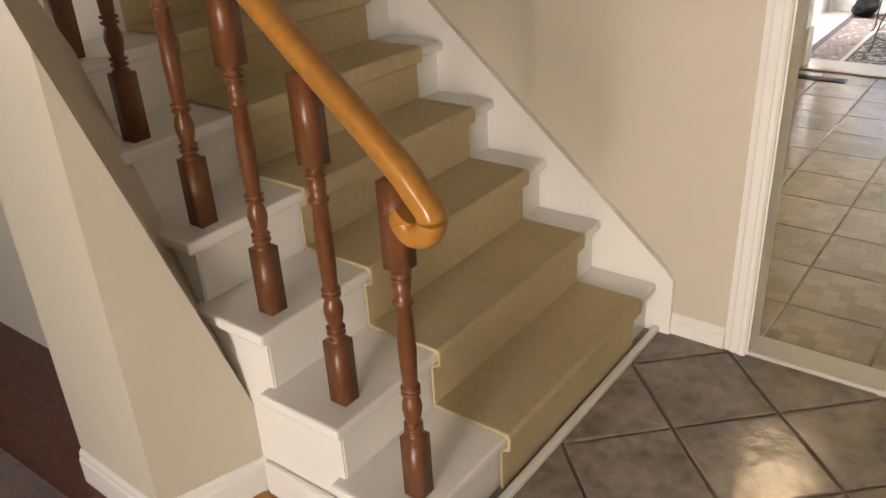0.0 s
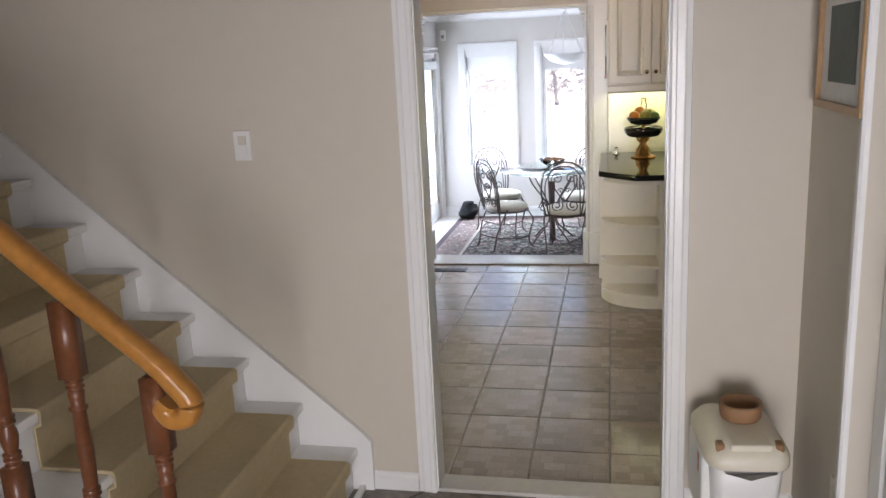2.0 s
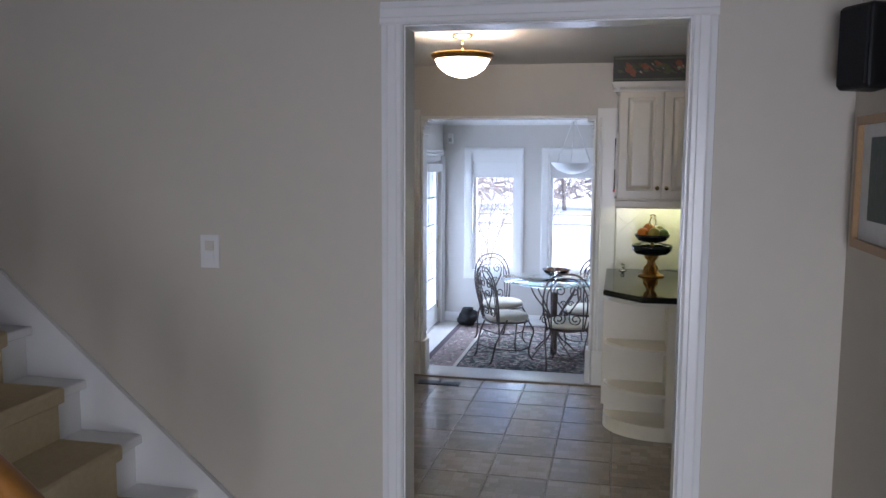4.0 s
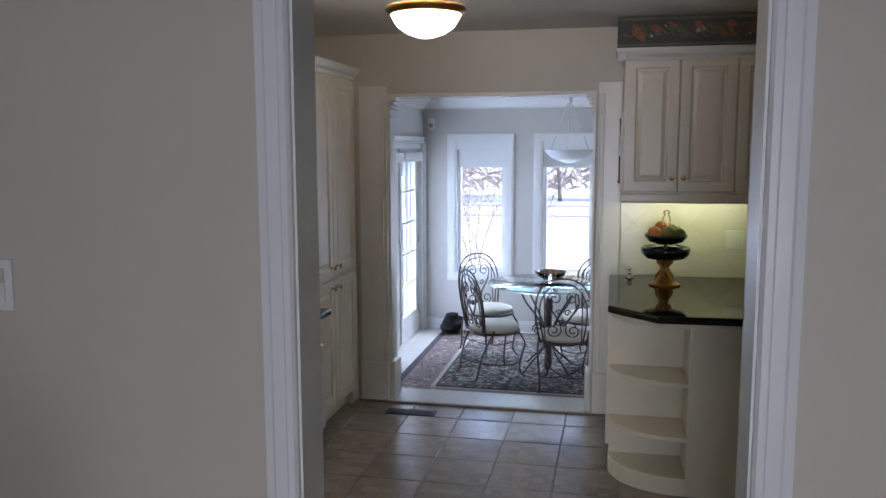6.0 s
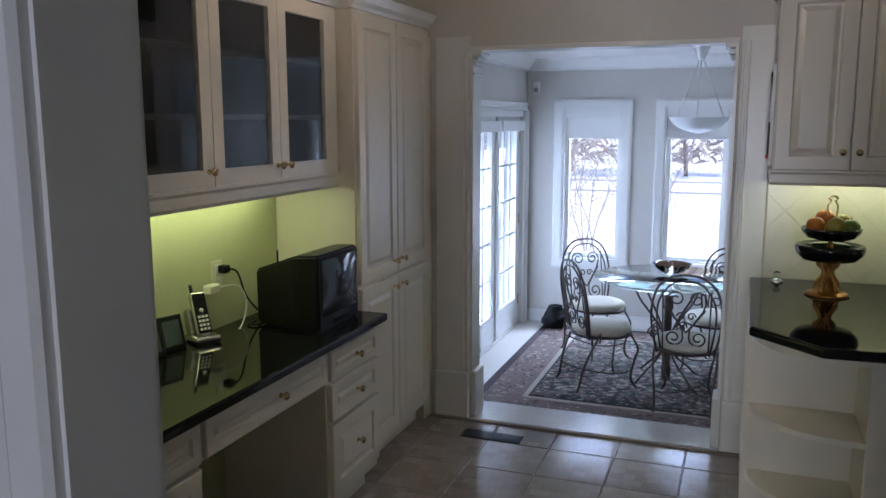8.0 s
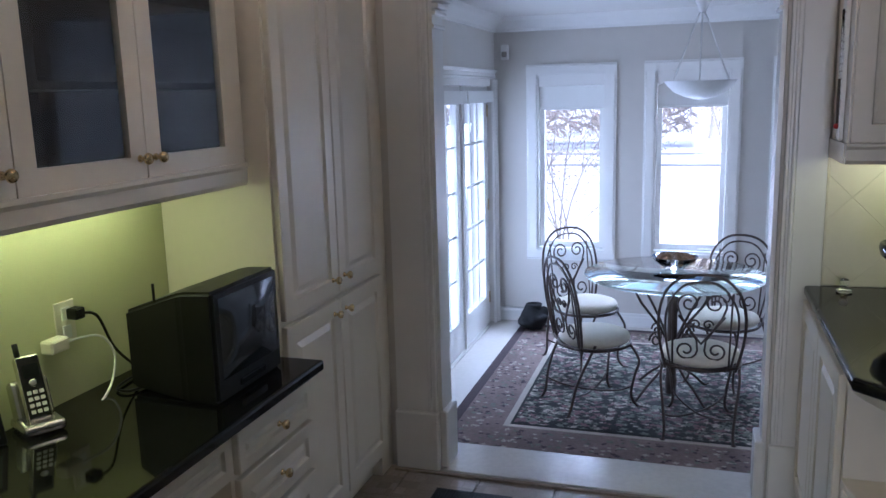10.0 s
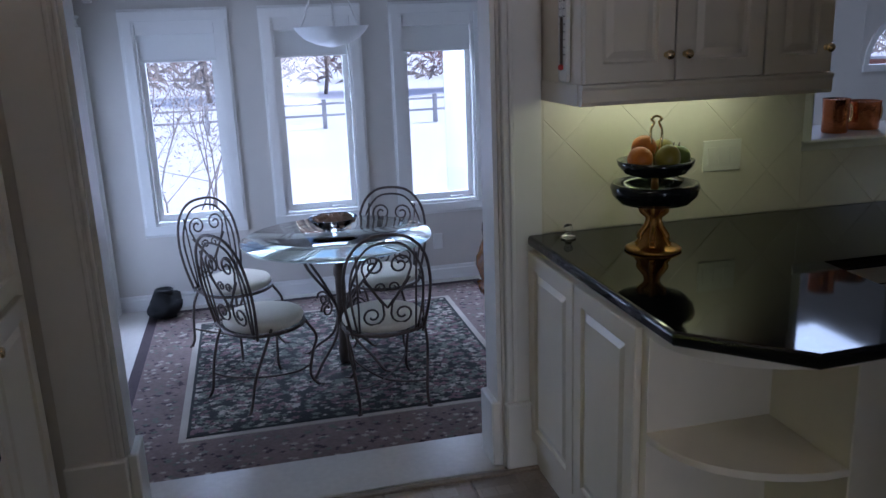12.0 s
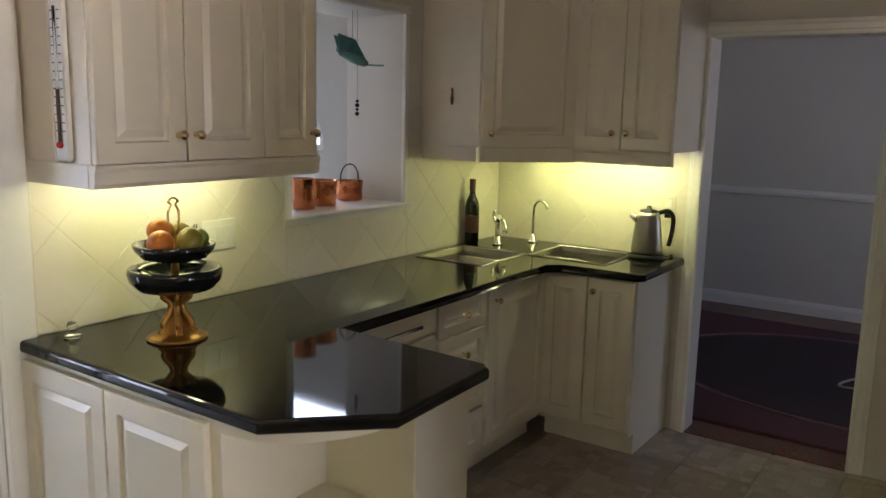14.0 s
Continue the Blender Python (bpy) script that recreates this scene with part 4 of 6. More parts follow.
for n, (y0, hinge) in enumerate(((7.535, 0), (8.255, 1))):
    d = tagged(new("french_door_%d" % (n + 1)), "white glazed door with small panes and brass hinges", "door", kind="structure")
    d.matrix_basis = pose(-1.40, y0, BZ + 0.01, 0, 0, EAST)
    w, h = 0.708, 1.80
    bm = bmesh.new()
    for a in ((0, 0.10, 0, h), (w - 0.10, w, 0, h), (0.10, w - 0.10, 0, 0.22), (0.10, w - 0.10, h - 0.10, h)):
        box(bm, a[0], a[1], 0, 0.042, a[2], a[3])
    part("door_frame", bm, TRIM, d)
    bm = bmesh.new()
    for k in range(1, 5):
        z = 0.22 + (h - 0.32) * k / 5
        box(bm, 0.10, w - 0.10, 0.012, 0.03, z - 0.009, z + 0.009)
    for k in (1, 2):
        x = 0.10 + (w - 0.20) * k / 3
        box(bm, x - 0.009, x + 0.009, 0.010, 0.032, 0.22, h - 0.10)
    part("muntins", bm, TRIM, d)
    p = part("pane", slab(0.098, w - 0.098, 0.019, 0.023, 0.218, h - 0.098), PANE, d)
    p.visible_shadow = False
    for z in (0.16, 0.88, 1.58):
        part("hinge", slab(0.0 if hinge == 0 else w - 0.022, 0.022 if hinge == 0 else w, -0.008, 0.0, z, z + 0.09, 0.003), BRASS, d)
    part("blind_box", slab(0.02, w - 0.02, -0.055, -0.002, h - 0.115, h - 0.03, 0.004), SHADE, d, "white blind cassette")
struct("sill_french_doors", slab(-1.60, -1.374, 7.522, 8.978, BZ - 0.02, BZ + 0.009, 0.002), MARBLE, "pale stone sill under the glazed doors", "sill")
struct("trim_door_post", slab(-1.44, -1.385, 8.243, 8.255, BZ, 1.61), TRIM, "white strip between the glazed doors", "trim")
struct("trim_door_head", slab(-1.44, -1.375, 7.52, 8.98, 1.613, 1.66), TRIM, "white head board above the glazed doors", "trim")

# rug
rug = thing("patterned_rug", "large oriental rug with a dark floral field and rose border", "rug", pose(0, 0, BZ))
def rug_rect(name, x0, x1, y0, y1, z, mat, label=""):
    part(name, slab(x0, x1, y0, y1, z - 0.003, z), mat, rug, label)
rug_rect("edge", -1.15, 1.13, 6.56, 8.98, 0.006, RUGE, "dark plain rug edge")
rug_rect("border", -1.09, 1.07, 6.62, 8.92, 0.0085, RUGB, "rose-beige patterned border")
rug_rect("border_line", -0.84, 0.82, 7.01, 8.66, 0.011, RUGC, "cream line round the field")
rug_rect("field", -0.805, 0.785, 7.045, 8.625, 0.0135, RUGF, "dark floral field")


def motifs(n, x0, x1, y0, y1, z, size, avoid=None, seed=1):
    rnd = random.Random(seed)
    bm = bmesh.new()
    for _ in range(n):
        x, y = rnd.uniform(x0, x1), rnd.uniform(y0, y1)
        if avoid and avoid[0] < x < avoid[1] and avoid[2] < y < avoid[3]:
            continue
        k, r0, a0 = rnd.choice((4, 5, 6)), size * rnd.uniform(0.5, 1.2), rnd.uniform(0, 6.28)
        pts = []
        for i in range(2 * k):
            r = r0 if i % 2 == 0 else r0 * 0.42
            a = a0 + math.pi * i / k
            pts.append(bm.verts.new((min(max(x + r * math.cos(a) * 1.3, x0), x1), min(max(y + r * math.sin(a), y0), y1), z + rnd.uniform(0, 0.0009))))
        bm.faces.new(pts)
    return bm


for i, (mt, n) in enumerate(((RUGC, 1000), (RUGG, 1300), (RUGP, 800))):
    tagged(part("field_motif_rest", motifs(n, -0.79, 0.77, 7.06, 8.61, 0.0142 + 0.0008 * i, 0.022, None, 5 + i), mt, rug), kind="stuff")
for i, (mt, n) in enumerate(((RUGE, 1300), (RUGC, 900), (RUGG, 900))):
    tagged(part("border_motif_rest", motifs(n, -1.08, 1.06, 6.63, 8.91, 0.0092 + 0.0006 * i, 0.017, (-0.87, 0.85, 6.98, 8.69), 15 + i), mt, rug), kind="stuff")

# chair
chair = thing("wrought_iron_chair", "dark scrolled wrought iron chair with a round cream cushion", "chair", pose(0.155, 7.285, BZ), group="chairs round the table")
SH = 0.385
prof = [(0.0, 0.0), (0.17, 0.0), (0.192, 0.012), (0.200, 0.030), (0.192, 0.048), (0.16, 0.060), (0.09, 0.066), (0.0, 0.068)]
part("cushion", lathe(prof, 28), CUSHION, chair, "round cream fabric cushion", pose(0, 0.0, SH - 0.01))
part("seat_ring", tube([(0.2 * math.cos(a), 0.2 * math.sin(a), SH - 0.012) for a in [2 * math.pi * k / 28 for k in range(28)]], 0.009, 8, closed=True), IRON, chair)
for sx in (-1, 1):
    part("front_leg", tube(smooth_path([(sx * 0.13, 0.15, SH - 0.01), (sx * 0.165, 0.19, SH - 0.10), (sx * 0.15, 0.175, 0.20), (sx * 0.135, 0.16, 0.08), (sx * 0.155, 0.185, 0.02), (sx * 0.175, 0.205, 0.012)], 5), 0.0075), IRON, chair)
    part("back_leg", tube(smooth_path([(sx * 0.185, -0.09, SH + 0.02), (sx * 0.19, -0.15, SH - 0.08), (sx * 0.175, -0.20, 0.18), (sx * 0.165, -0.225, 0.06), (sx * 0.17, -0.25, 0.012)], 5), 0.0075), IRON, chair)
    part("foot", lathe([(0, 0), (0.014, 0), (0.016, 0.008), (0.010, 0.018), (0, 0.02)], 10), IRON, chair, "", pose(sx * 0.175, 0.205, 0.0))
    part("foot", lathe([(0, 0), (0.014, 0), (0.016, 0.008), (0.010, 0.018), (0, 0.02)], 10), IRON, chair, "", pose(sx * 0.17, -0.25, 0.0))


for sx in (-1, 1):
    part("stretcher", tube(smooth_path([(sx * 0.14, 0.165, 0.13), (sx * 0.09, 0.10, 0.095), (0, -0.02, 0.08 + 0.006 * sx), (-sx * 0.10, -0.14, 0.10), (-sx * 0.17, -0.212, 0.13)], 5), 0.0055, 6), IRON, chair)


def back_pt(x, h):
    """A point of the raked back, h above the seat."""
    return (x, -0.165 - 0.16 * h, SH + h)


def hoop(w, top):
    return smooth_path([back_pt(-w * 0.82, -0.02), back_pt(-w * 0.97, 0.13), back_pt(-w, 0.26), back_pt(-w * 0.86, top - 0.10), back_pt(-w * 0.5, top - 0.02), back_pt(0, top), back_pt(w * 0.5, top - 0.02), back_pt(w * 0.86, top - 0.10), back_pt(w, 0.26), back_pt(w * 0.97, 0.13), back_pt(w * 0.82, -0.02)], 5)


part("outer_hoop", tube(hoop(0.205, 0.485), 0.0075), IRON, chair)
part("inner_hoop", tube(hoop(0.172, 0.447), 0.006, 6), IRON, chair)
part("arm_ring", tube(smooth_path([(-0.2, -0.02, SH - 0.01), back_pt(-0.168, 0.0), back_pt(0, -0.03), back_pt(0.168, 0.0), (0.2, -0.02, SH - 0.01)], 5), 0.008), IRON, chair)


def spiral(cx, ch, r, turns, start, sx, shrink=0.25):
    out, n = [], int(14 * turns)
    for i in range(n + 1):
        f = i / n
        a = start + 2 * math.pi * turns * f
        rr = r * (1 - (1 - shrink) * f)
        out.append(back_pt(sx * (cx + rr * math.cos(a)), ch + rr * math.sin(a)))
    return out


for sx in (-1, 1):
    s1 = spiral(0.062, 0.335, 0.052, 1.4, math.pi * 0.0, sx)
    part("scroll", tube([back_pt(sx * 0.0, 0.12), back_pt(sx * 0.05, 0.19), back_pt(sx * 0.095, 0.26), back_pt(sx * 0.114, 0.315)] + s1, 0.0055, 6), IRON, chair)
    s2 = spiral(0.072, 0.085, 0.055, 1.4, math.pi * 1.0, sx)
    part("scroll", tube([back_pt(sx * 0.11, 0.27), back_pt(sx * 0.06, 0.20), back_pt(sx * 0.022, 0.14)] + s2, 0.0055, 6), IRON, chair)
    s3 = spiral(0.03, 0.225, 0.026, 1.2, 0, sx)
    part("scroll", tube(s3, 0.005, 6), IRON, chair)
    part("bar", tube([back_pt(sx * 0.135, 0.0), back_pt(sx * 0.14, 0.39)], 0.005, 6), IRON, chair)
chair_b = copy_thing(chair, pose(-0.415, 7.475, BZ, 0, 0, -55))
chair_c = copy_thing(chair, pose(-0.55, 8.16, BZ, 0, 0, -140))
chair_d = copy_thing(chair, pose(0.29, 8.00, BZ, 0, 0, 155))

# table
table = thing("glass_table", "round glass table on a scrolled dark iron pedestal", "table", pose(0.0, 7.70, BZ))
TZ = 0.73
top_bm = lathe([(0, TZ - 0.012), (0.495, TZ - 0.012), (0.50, TZ - 0.008), (0.50, TZ - 0.003), (0.496, TZ), (0, TZ)], 64)
for f in top_bm.faces:
    f.smooth = abs(f.normal.z) < 0.5
part("tabletop", top_bm, TABLEGLASS, table, "thick greenish clear glass top")
part("pedestal", lathe([(0, 0.02), (0.03, 0.02), (0.034, 0.1), (0.029, 0.12), (0.027, 0.5), (0.034, 0.52), (0.03, 0.6), (0, 0.6)], 14), IRON, table)
for k in range(4):
    a = math.pi / 4 + k * math.pi / 2
    ca, sa = math.cos(a), math.sin(a)
    pp = smooth_path([(0.30 * ca, 0.30 * sa, 0.716), (0.24 * ca, 0.24 * sa, 0.60), (0.12 * ca, 0.12 * sa, 0.46), (0.035 * ca, 0.035 * sa, 0.32), (0.07 * ca, 0.07 * sa, 0.18), (0.18 * ca, 0.18 * sa, 0.09), (0.26 * ca, 0.26 * sa, 0.02), (0.30 * ca, 0.30 * sa, 0.014)], 5)
    part("scrolled_leg", tube(pp, 0.0075), IRON, table)
    sp = [((0.12 + (0.05 - 0.002 * i) * math.cos(i * 0.5)) * ca, (0.12 + (0.05 - 0.002 * i) * math.cos(i * 0.5)) * sa, 0.36 + (0.05 - 0.002 * i) * math.sin(i * 0.5)) for i in range(20)]
    part("scroll", tube(sp, 0.006, 6), IRON, table)
part("top_ring", tube([(0.30 * math.cos(2 * math.pi * k / 32), 0.30 * math.sin(2 * math.pi * k / 32), 0.711) for k in range(32)], 0.006, 6, closed=True), IRON, table)
bowl = thing("fruit_bowl", "glass bowl of dried brown potpourri on the table", "bowl", pose(0.0, 7.84, BZ + TZ + 0.001))
part("bowl", lathe([(0, 0), (0.06, 0), (0.06, 0.008), (0.10, 0.03), (0.135, 0.07), (0.13, 0.071), (0.095, 0.036), (0.055, 0.014), (0, 0.012)], 28), CLEARGLASS, bowl)
rnd = random.Random(4)
bm = bmesh.new()
for i in range(60):
    a, r = rnd.uniform(0, 6.28), 0.10 * math.sqrt(rnd.random())
    bmesh.ops.create_icosphere(bm, subdivisions=1, radius=rnd.uniform(0.012, 0.022), matrix=pose(r * math.cos(a), r * math.sin(a), 0.05 + rnd.uniform(0, 0.035) * (1 - r / 0.12), rnd.uniform(0, 90), rnd.uniform(0, 90), 0) @ Matrix.Diagonal((1.4, 1, 0.6, 1)))
tagged(part("potpourri", bm, CLAY, bowl, "dried brown potpourri"), kind="stuff")

# pendants
pend = thing("pendant_lamp", "unlit white alabaster bowl lamp hanging on three rods", "ceiling lamp", pose(0.11, 8.28, 0))
part("bowl", lathe([(0.0, 1.487), (0.02, 1.489), (0.09, 1.506), (0.155, 1.535), (0.195, 1.575), (0.21, 1.598), (0.213, 1.602), (0.20, 1.602), (0.15, 1.55), (0.0, 1.50)], 36), ALABASTER, pend)
for k in range(3):
    a = 0.5 + k * 2.094
    part("rod", tube([(0.19 * math.cos(a), 0.19 * math.sin(a), 1.60), (0.014 * math.cos(a), 0.014 * math.sin(a), 2.01)], 0.0045, 6), TRIM, pend)
part("canopy", lathe([(0, 2.0), (0.02, 2.0), (0.03, 2.03), (0.055, 2.085), (0.06, 2.0995), (0, 2.0995)], 20), TRIM, pend)
kl = thing("kitchen_pendant", "lit alabaster bowl lamp with a brass rim under the kitchen ceiling", "ceiling lamp", pose(-0.285, 4.56, 0))
part("bowl", lathe([(0.0, 2.072), (0.03, 2.075), (0.08, 2.092), (0.12, 2.12), (0.145, 2.16), (0.15, 2.178), (0.142, 2.178), (0.0, 2.10)], 36), LAMPGLASS, kl, "glowing cream glass bowl")
part("rim", lathe([(0.148, 2.168), (0.162, 2.172), (0.172, 2.190), (0.168, 2.200), (0.15, 2.196), (0.145, 2.18)], 36), GOLD, kl, "dull brass rim")
part("stem", tube([(0, 0, 2.18), (0, 0, 2.305)], 0.007), BRASS, kl)
part("canopy", lathe([(0, 2.28), (0.05, 2.285), (0.062, 2.3), (0.062, 2.309), (0, 2.309)], 20), BRASS, kl)
lamp = new("kitchen_bulb", bpy.data.lights.new("kitchen_bulb", "POINT"))
lamp.data.energy, lamp.data.color, lamp.data.shadow_soft_size = 7.0, (1.0, 0.80, 0.55), 0.05
lamp.location = (-0.285, 4.56, 2.235)

# ---- things on the desk ----
tv = thing("television", "small black tube television standing on the granite desk", "television", pose(-1.035, 4.735, 0.782, 0, 0, EAST) @ Matrix.Diagonal((0.86, 1, 0.92, 1)))
bm = bmesh.new()
w = 0.385
front = [(0, 0.0, 0.0), (w, 0.0, 0.0), (w, 0.0, 0.325), (0, 0.0, 0.325)]
mid = [(0, 0.10, 0.0), (w, 0.10, 0.0), (w, 0.10, 0.32), (0, 0.10, 0.32)]
back = [(0.045, 0.30, 0.015), (w - 0.045, 0.30, 0.015), (w - 0.045, 0.30, 0.245), (0.045, 0.30, 0.245)]
rings = [[bm.verts.new(c) for c in r] for r in (front, mid, back)]
bm.faces.new(rings[0])
bm.faces.new(rings[2][::-1])
for a, b in zip(rings, rings[1:]):
    for i in range(4):
        bm.faces.new((a[i], b[i], b[(i + 1) % 4], a[(i + 1) % 4]))
bmesh.ops.recalc_face_normals(bm, faces=bm.faces[:])
bmesh.ops.bevel(bm, geom=bm.edges[:], offset=0.010, segments=3, affect="EDGES")
part("casing", bm, BLACKPL, tv)
bm = bmesh.new()
g = [[bm.verts.new((0.03 + 0.325 * i / 8, -0.002 - 0.016 * (1 - ((i - 4) / 4) ** 2) * (1 - ((j - 4) / 4) ** 2) ** 0.5 if 0 < j < 8 else -0.002, 0.065 + 0.235 * j / 8)) for j in range(9)] for i in range(9)]
for i in range(8):
    for j in range(8):
        bm.faces.new((g[i][j], g[i + 1][j], g[i + 1][j + 1], g[i][j + 1])).smooth = True
part("screen", bm, SCREEN, tv, "curved dark glass screen")
part("control_strip", slab(0.12, 0.27, -0.006, 0.001, 0.022, 0.042, 0.002), SCREEN, tv)
part("antenna_stub", tube([(0.03, 0.19, 0.28), (0.03, 0.19, 0.335)], 0.004), BLACKPL, tv)
ph = thing("cordless_phone", "silver and black cordless phone leaning in its charging base", "telephone", pose(-1.385, 4.50, 0.782, 0, 0, 62))
bm = slab(-0.050, 0.050, -0.050, 0.060, 0, 0.028, 0.012, 3)
part("base", bm, STEEL, ph, "silver plastic charging base")
part("cradle", slab(-0.046, 0.046, -0.006, 0.030, 0, 0.105, 0.013, 3), STEEL, ph, "silver cradle back", pose(0, 0.014, 0.02, -20, 0, 0))
hs = part("handset", slab(-0.029, 0.029, -0.015, 0.013, 0, 0.165, 0.011, 4), STEEL, ph, "silver handset", pose(0, -0.010, 0.022, -22, 0, 0))
part("front", slab(-0.025, 0.025, -0.0175, -0.012, 0.010, 0.158, 0.002), BLACKPL, hs, "black handset face")
part("display", slab(-0.018, 0.018, -0.0195, -0.017, 0.108, 0.140), SCREEN, hs)
part("navigation_key", lathe([(0, 0), (0.010, 0), (0.010, 0.003), (0.006, 0.004), (0, 0.004)], 14), STEEL, hs, "", pose(0, -0.0165, 0.094, 90, 0, 0))
for i in range(3):
    for j in range(4):
        part("key", slab(-0.019 + 0.0140 * i, -0.009 + 0.0140 * i, -0.0205, -0.0172, 0.020 + 0.0155 * j, 0.029 + 0.0155 * j, 0.001), WHITEPL, hs)
part("antenna", tube([(-0.016, 0, 0.162), (-0.016, 0, 0.196)], 0.007), BLACKPL, hs)
for k, (yy, hh) in enumerate(((4.36, 0.125), (4.25, 0.11))):
    pf = thing("photo_frame", "small black picture frame leaning on the desk", "picture frame", pose(-1.40, yy, 0.784, 0, 0, 75) @ pose(0, 0, 0, -14, 0, 0), group="frames on the desk")
    part("frame", slab(-0.05, 0.05, 0.0, 0.014, 0, hh, 0.003), BLACKPL, pf)
    part("picture", slab(-0.034, 0.034, -0.002, 0.001, 0.018, hh - 0.018), PRINT, pf)


def wall_plate(name, label, m, w, h, mat, slots):
    t = thing(name, label, "wall plate", m)
    part("plate", slab(0, w, -0.006, 0, 0, h, 0.002), mat, t)
    for x, z, sw, shh, mt in slots:
        part("rocker" if mt is mat else "socket", slab(x, x + sw, -0.009, -0.0055, z, z + shh, 0.001), mt, t)
    return t


wall_plate("desk_outlet", "ivory wall socket with two plugs above the desk", pose(-1.47, 4.670, 0.930, 0, 0, EAST), 0.07, 0.115, IVORYPL, [(0.02, 0.015, 0.03, 0.035, WHITEPL), (0.02, 0.065, 0.03, 0.035, WHITEPL)])
ad = thing("power_adapter", "ivory power adapter with a white cable", "adapter", pose(-1.46, 4.628, 0.940, 0, 0, EAST))
part("block", slab(-0.028, 0.036, -0.042, -0.002, -0.008, 0.026, 0.005), IVORYPL, ad)
part("cable", tube(smooth_path([(0.036, -0.03, 0.01), (0.13, -0.05, 0.0), (0.17, -0.06, -0.06), (0.14, -0.07, -0.13), (0.06, -0.09, -0.165), (-0.02, -0.09, -0.168)], 6), 0.0035, 6), WHITEPL, ad, "white cable")
pc = thing("extension_cable", "black power cord running from the socket to the television", "cable", pose(-1.46, 4.712, 1.012, 0, 0, EAST))
part("plug", slab(-0.015, 0.02, -0.04, -0.004, -0.015, 0.015, 0.004), BLACKPL, pc)
part("cord", tube(smooth_path([(0.01, -0.04, 0.0), (0.05, -0.05, -0.02), (0.10, -0.05, -0.12), (0.16, -0.06, -0.19), (0.2, -0.08, -0.224), (0.12, -0.14, -0.224), (0.05, -0.13, -0.224), (0.06, -0.08, -0.224), (0.15, -0.06, -0.224)], 6), 0.004, 6), BLACKPL, pc)

# ---- things on the worktop ----
stand = thing("tiered_fruit_stand", "two-tier dark ceramic fruit stand on a gilded base", "fruit stand", pose(0.785, 5.745, CT + 0.001))
part("base", lathe([(0, 0), (0.084, 0), (0.087, 0.005), (0.078, 0.011), (0.054, 0.015), (0.048, 0.026), (0.042, 0.032), (0.034, 0.050), (0.022, 0.062), (0.016, 0.075), (0, 0.08)], 24), GOLD, stand, "gilded round foot")
for k in range(5):
    a = k * 1.2566 + 0.4
    part("foliate_arm", tube(smooth_path([(r * math.cos(a), r * math.sin(a), z) for r, z in ((0.052, 0.018), (0.040, 0.034), (0.042, 0.05), (0.022, 0.078), (0.018, 0.105), (0.038, 0.125), (0.036, 0.138), (0.024, 0.147))], 5), 0.009), GOLD, stand)
part("stem", lathe([(0, 0.05), (0.02, 0.05), (0.013, 0.07), (0.019, 0.09), (0.012, 0.11), (0.022, 0.135), (0.03, 0.15), (0, 0.152)], 16), GOLD, stand)
part("lower_dish", lathe([(0, 0.140), (0.06, 0.141), (0.106, 0.150), (0.128, 0.174), (0.134, 0.198), (0.130, 0.210), (0.122, 0.212), (0.112, 0.196), (0.09, 0.172), (0.05, 0.160), (0, 0.160)], 32), GLAZE, stand)
part("post", lathe([(0, 0.16), (0.008, 0.16), (0.012, 0.20), (0.008, 0.235), (0, 0.236)], 12), GOLD, stand)
part("upper_dish", lathe([(0, 0.228), (0.05, 0.229), (0.092, 0.241), (0.112, 0.264), (0.116, 0.280), (0.110, 0.281), (0.088, 0.253), (0.04, 0.243), (0, 0.242)], 32), GLAZE, stand)
part("handle", tube(smooth_path([(0, 0, 0.24), (-0.016, 0, 0.33), (-0.018, 0, 0.37), (-0.008, 0, 0.392), (-0.017, 0, 0.402), (0, 0, 0.411), (0.017, 0, 0.402), (0.008, 0, 0.392), (0.018, 0, 0.37), (0.016, 0, 0.33), (0, 0, 0.24)], 6), 0.0038, 8), BRASS, stand, "brass loop handle")


def fruit(name, label, mat, x, y, z, r, tall=1.0, neck=0.0, turn=0):
    prof = []
    for i in range(13):
        a = math.pi * i / 12
        rr = r * math.sin(a) * (1 - neck * max(0, -math.cos(a)) ** 1.2)
        prof.append((max(rr, 0), -r * tall * math.cos(a)))
    prof[0], prof[-1] = (0, prof[0][1] + 0.004), (0, prof[-1][1] - 0.004)
    if neck:
        prof = [(p[0], p[1]) for p in prof]
    t = thing(name, label, "fruit", pose(x, y, z, turn, turn * 0.6, turn * 3))
    part("flesh", lathe(prof, 18), mat, t, smooth=True)
    if mat is not ORANGE:
        part("stalk", tube([(0, 0, r * tall - 0.006), (0.003, 0, r * tall + 0.010)], 0.0022, 6), BARK, t)
    return t


fx, fy, fz = 0.785, 5.745, CT + 0.285
fruit("orange", "ripe orange lying in the upper dish", ORANGE, fx - 0.062, fy - 0.022, fz + 0.004, 0.038)
fruit("orange", "ripe orange on top of the fruit", ORANGE, fx - 0.024, fy + 0.030, fz + 0.030, 0.038)
fruit("pear", "yellow-green pear lying in the dish", PEAR, fx + 0.008, fy - 0.058, fz + 0.006, 0.037, 1.15, 0.0, 25)
fruit("apple", "green apple lying in the dish", APPLE, fx + 0.070, fy - 0.010, fz + 0.002, 0.037, 0.9)
fruit("pear", "green pear lying in the dish", PEAR, fx + 0.045, fy + 0.035, fz + 0.016, 0.035, 1.2, 0.0, 60)
gl = thing("glass_ornament", "small clear glass ornament standing on the worktop", "ornament", pose(0.60, 5.98, CT + 0.001))
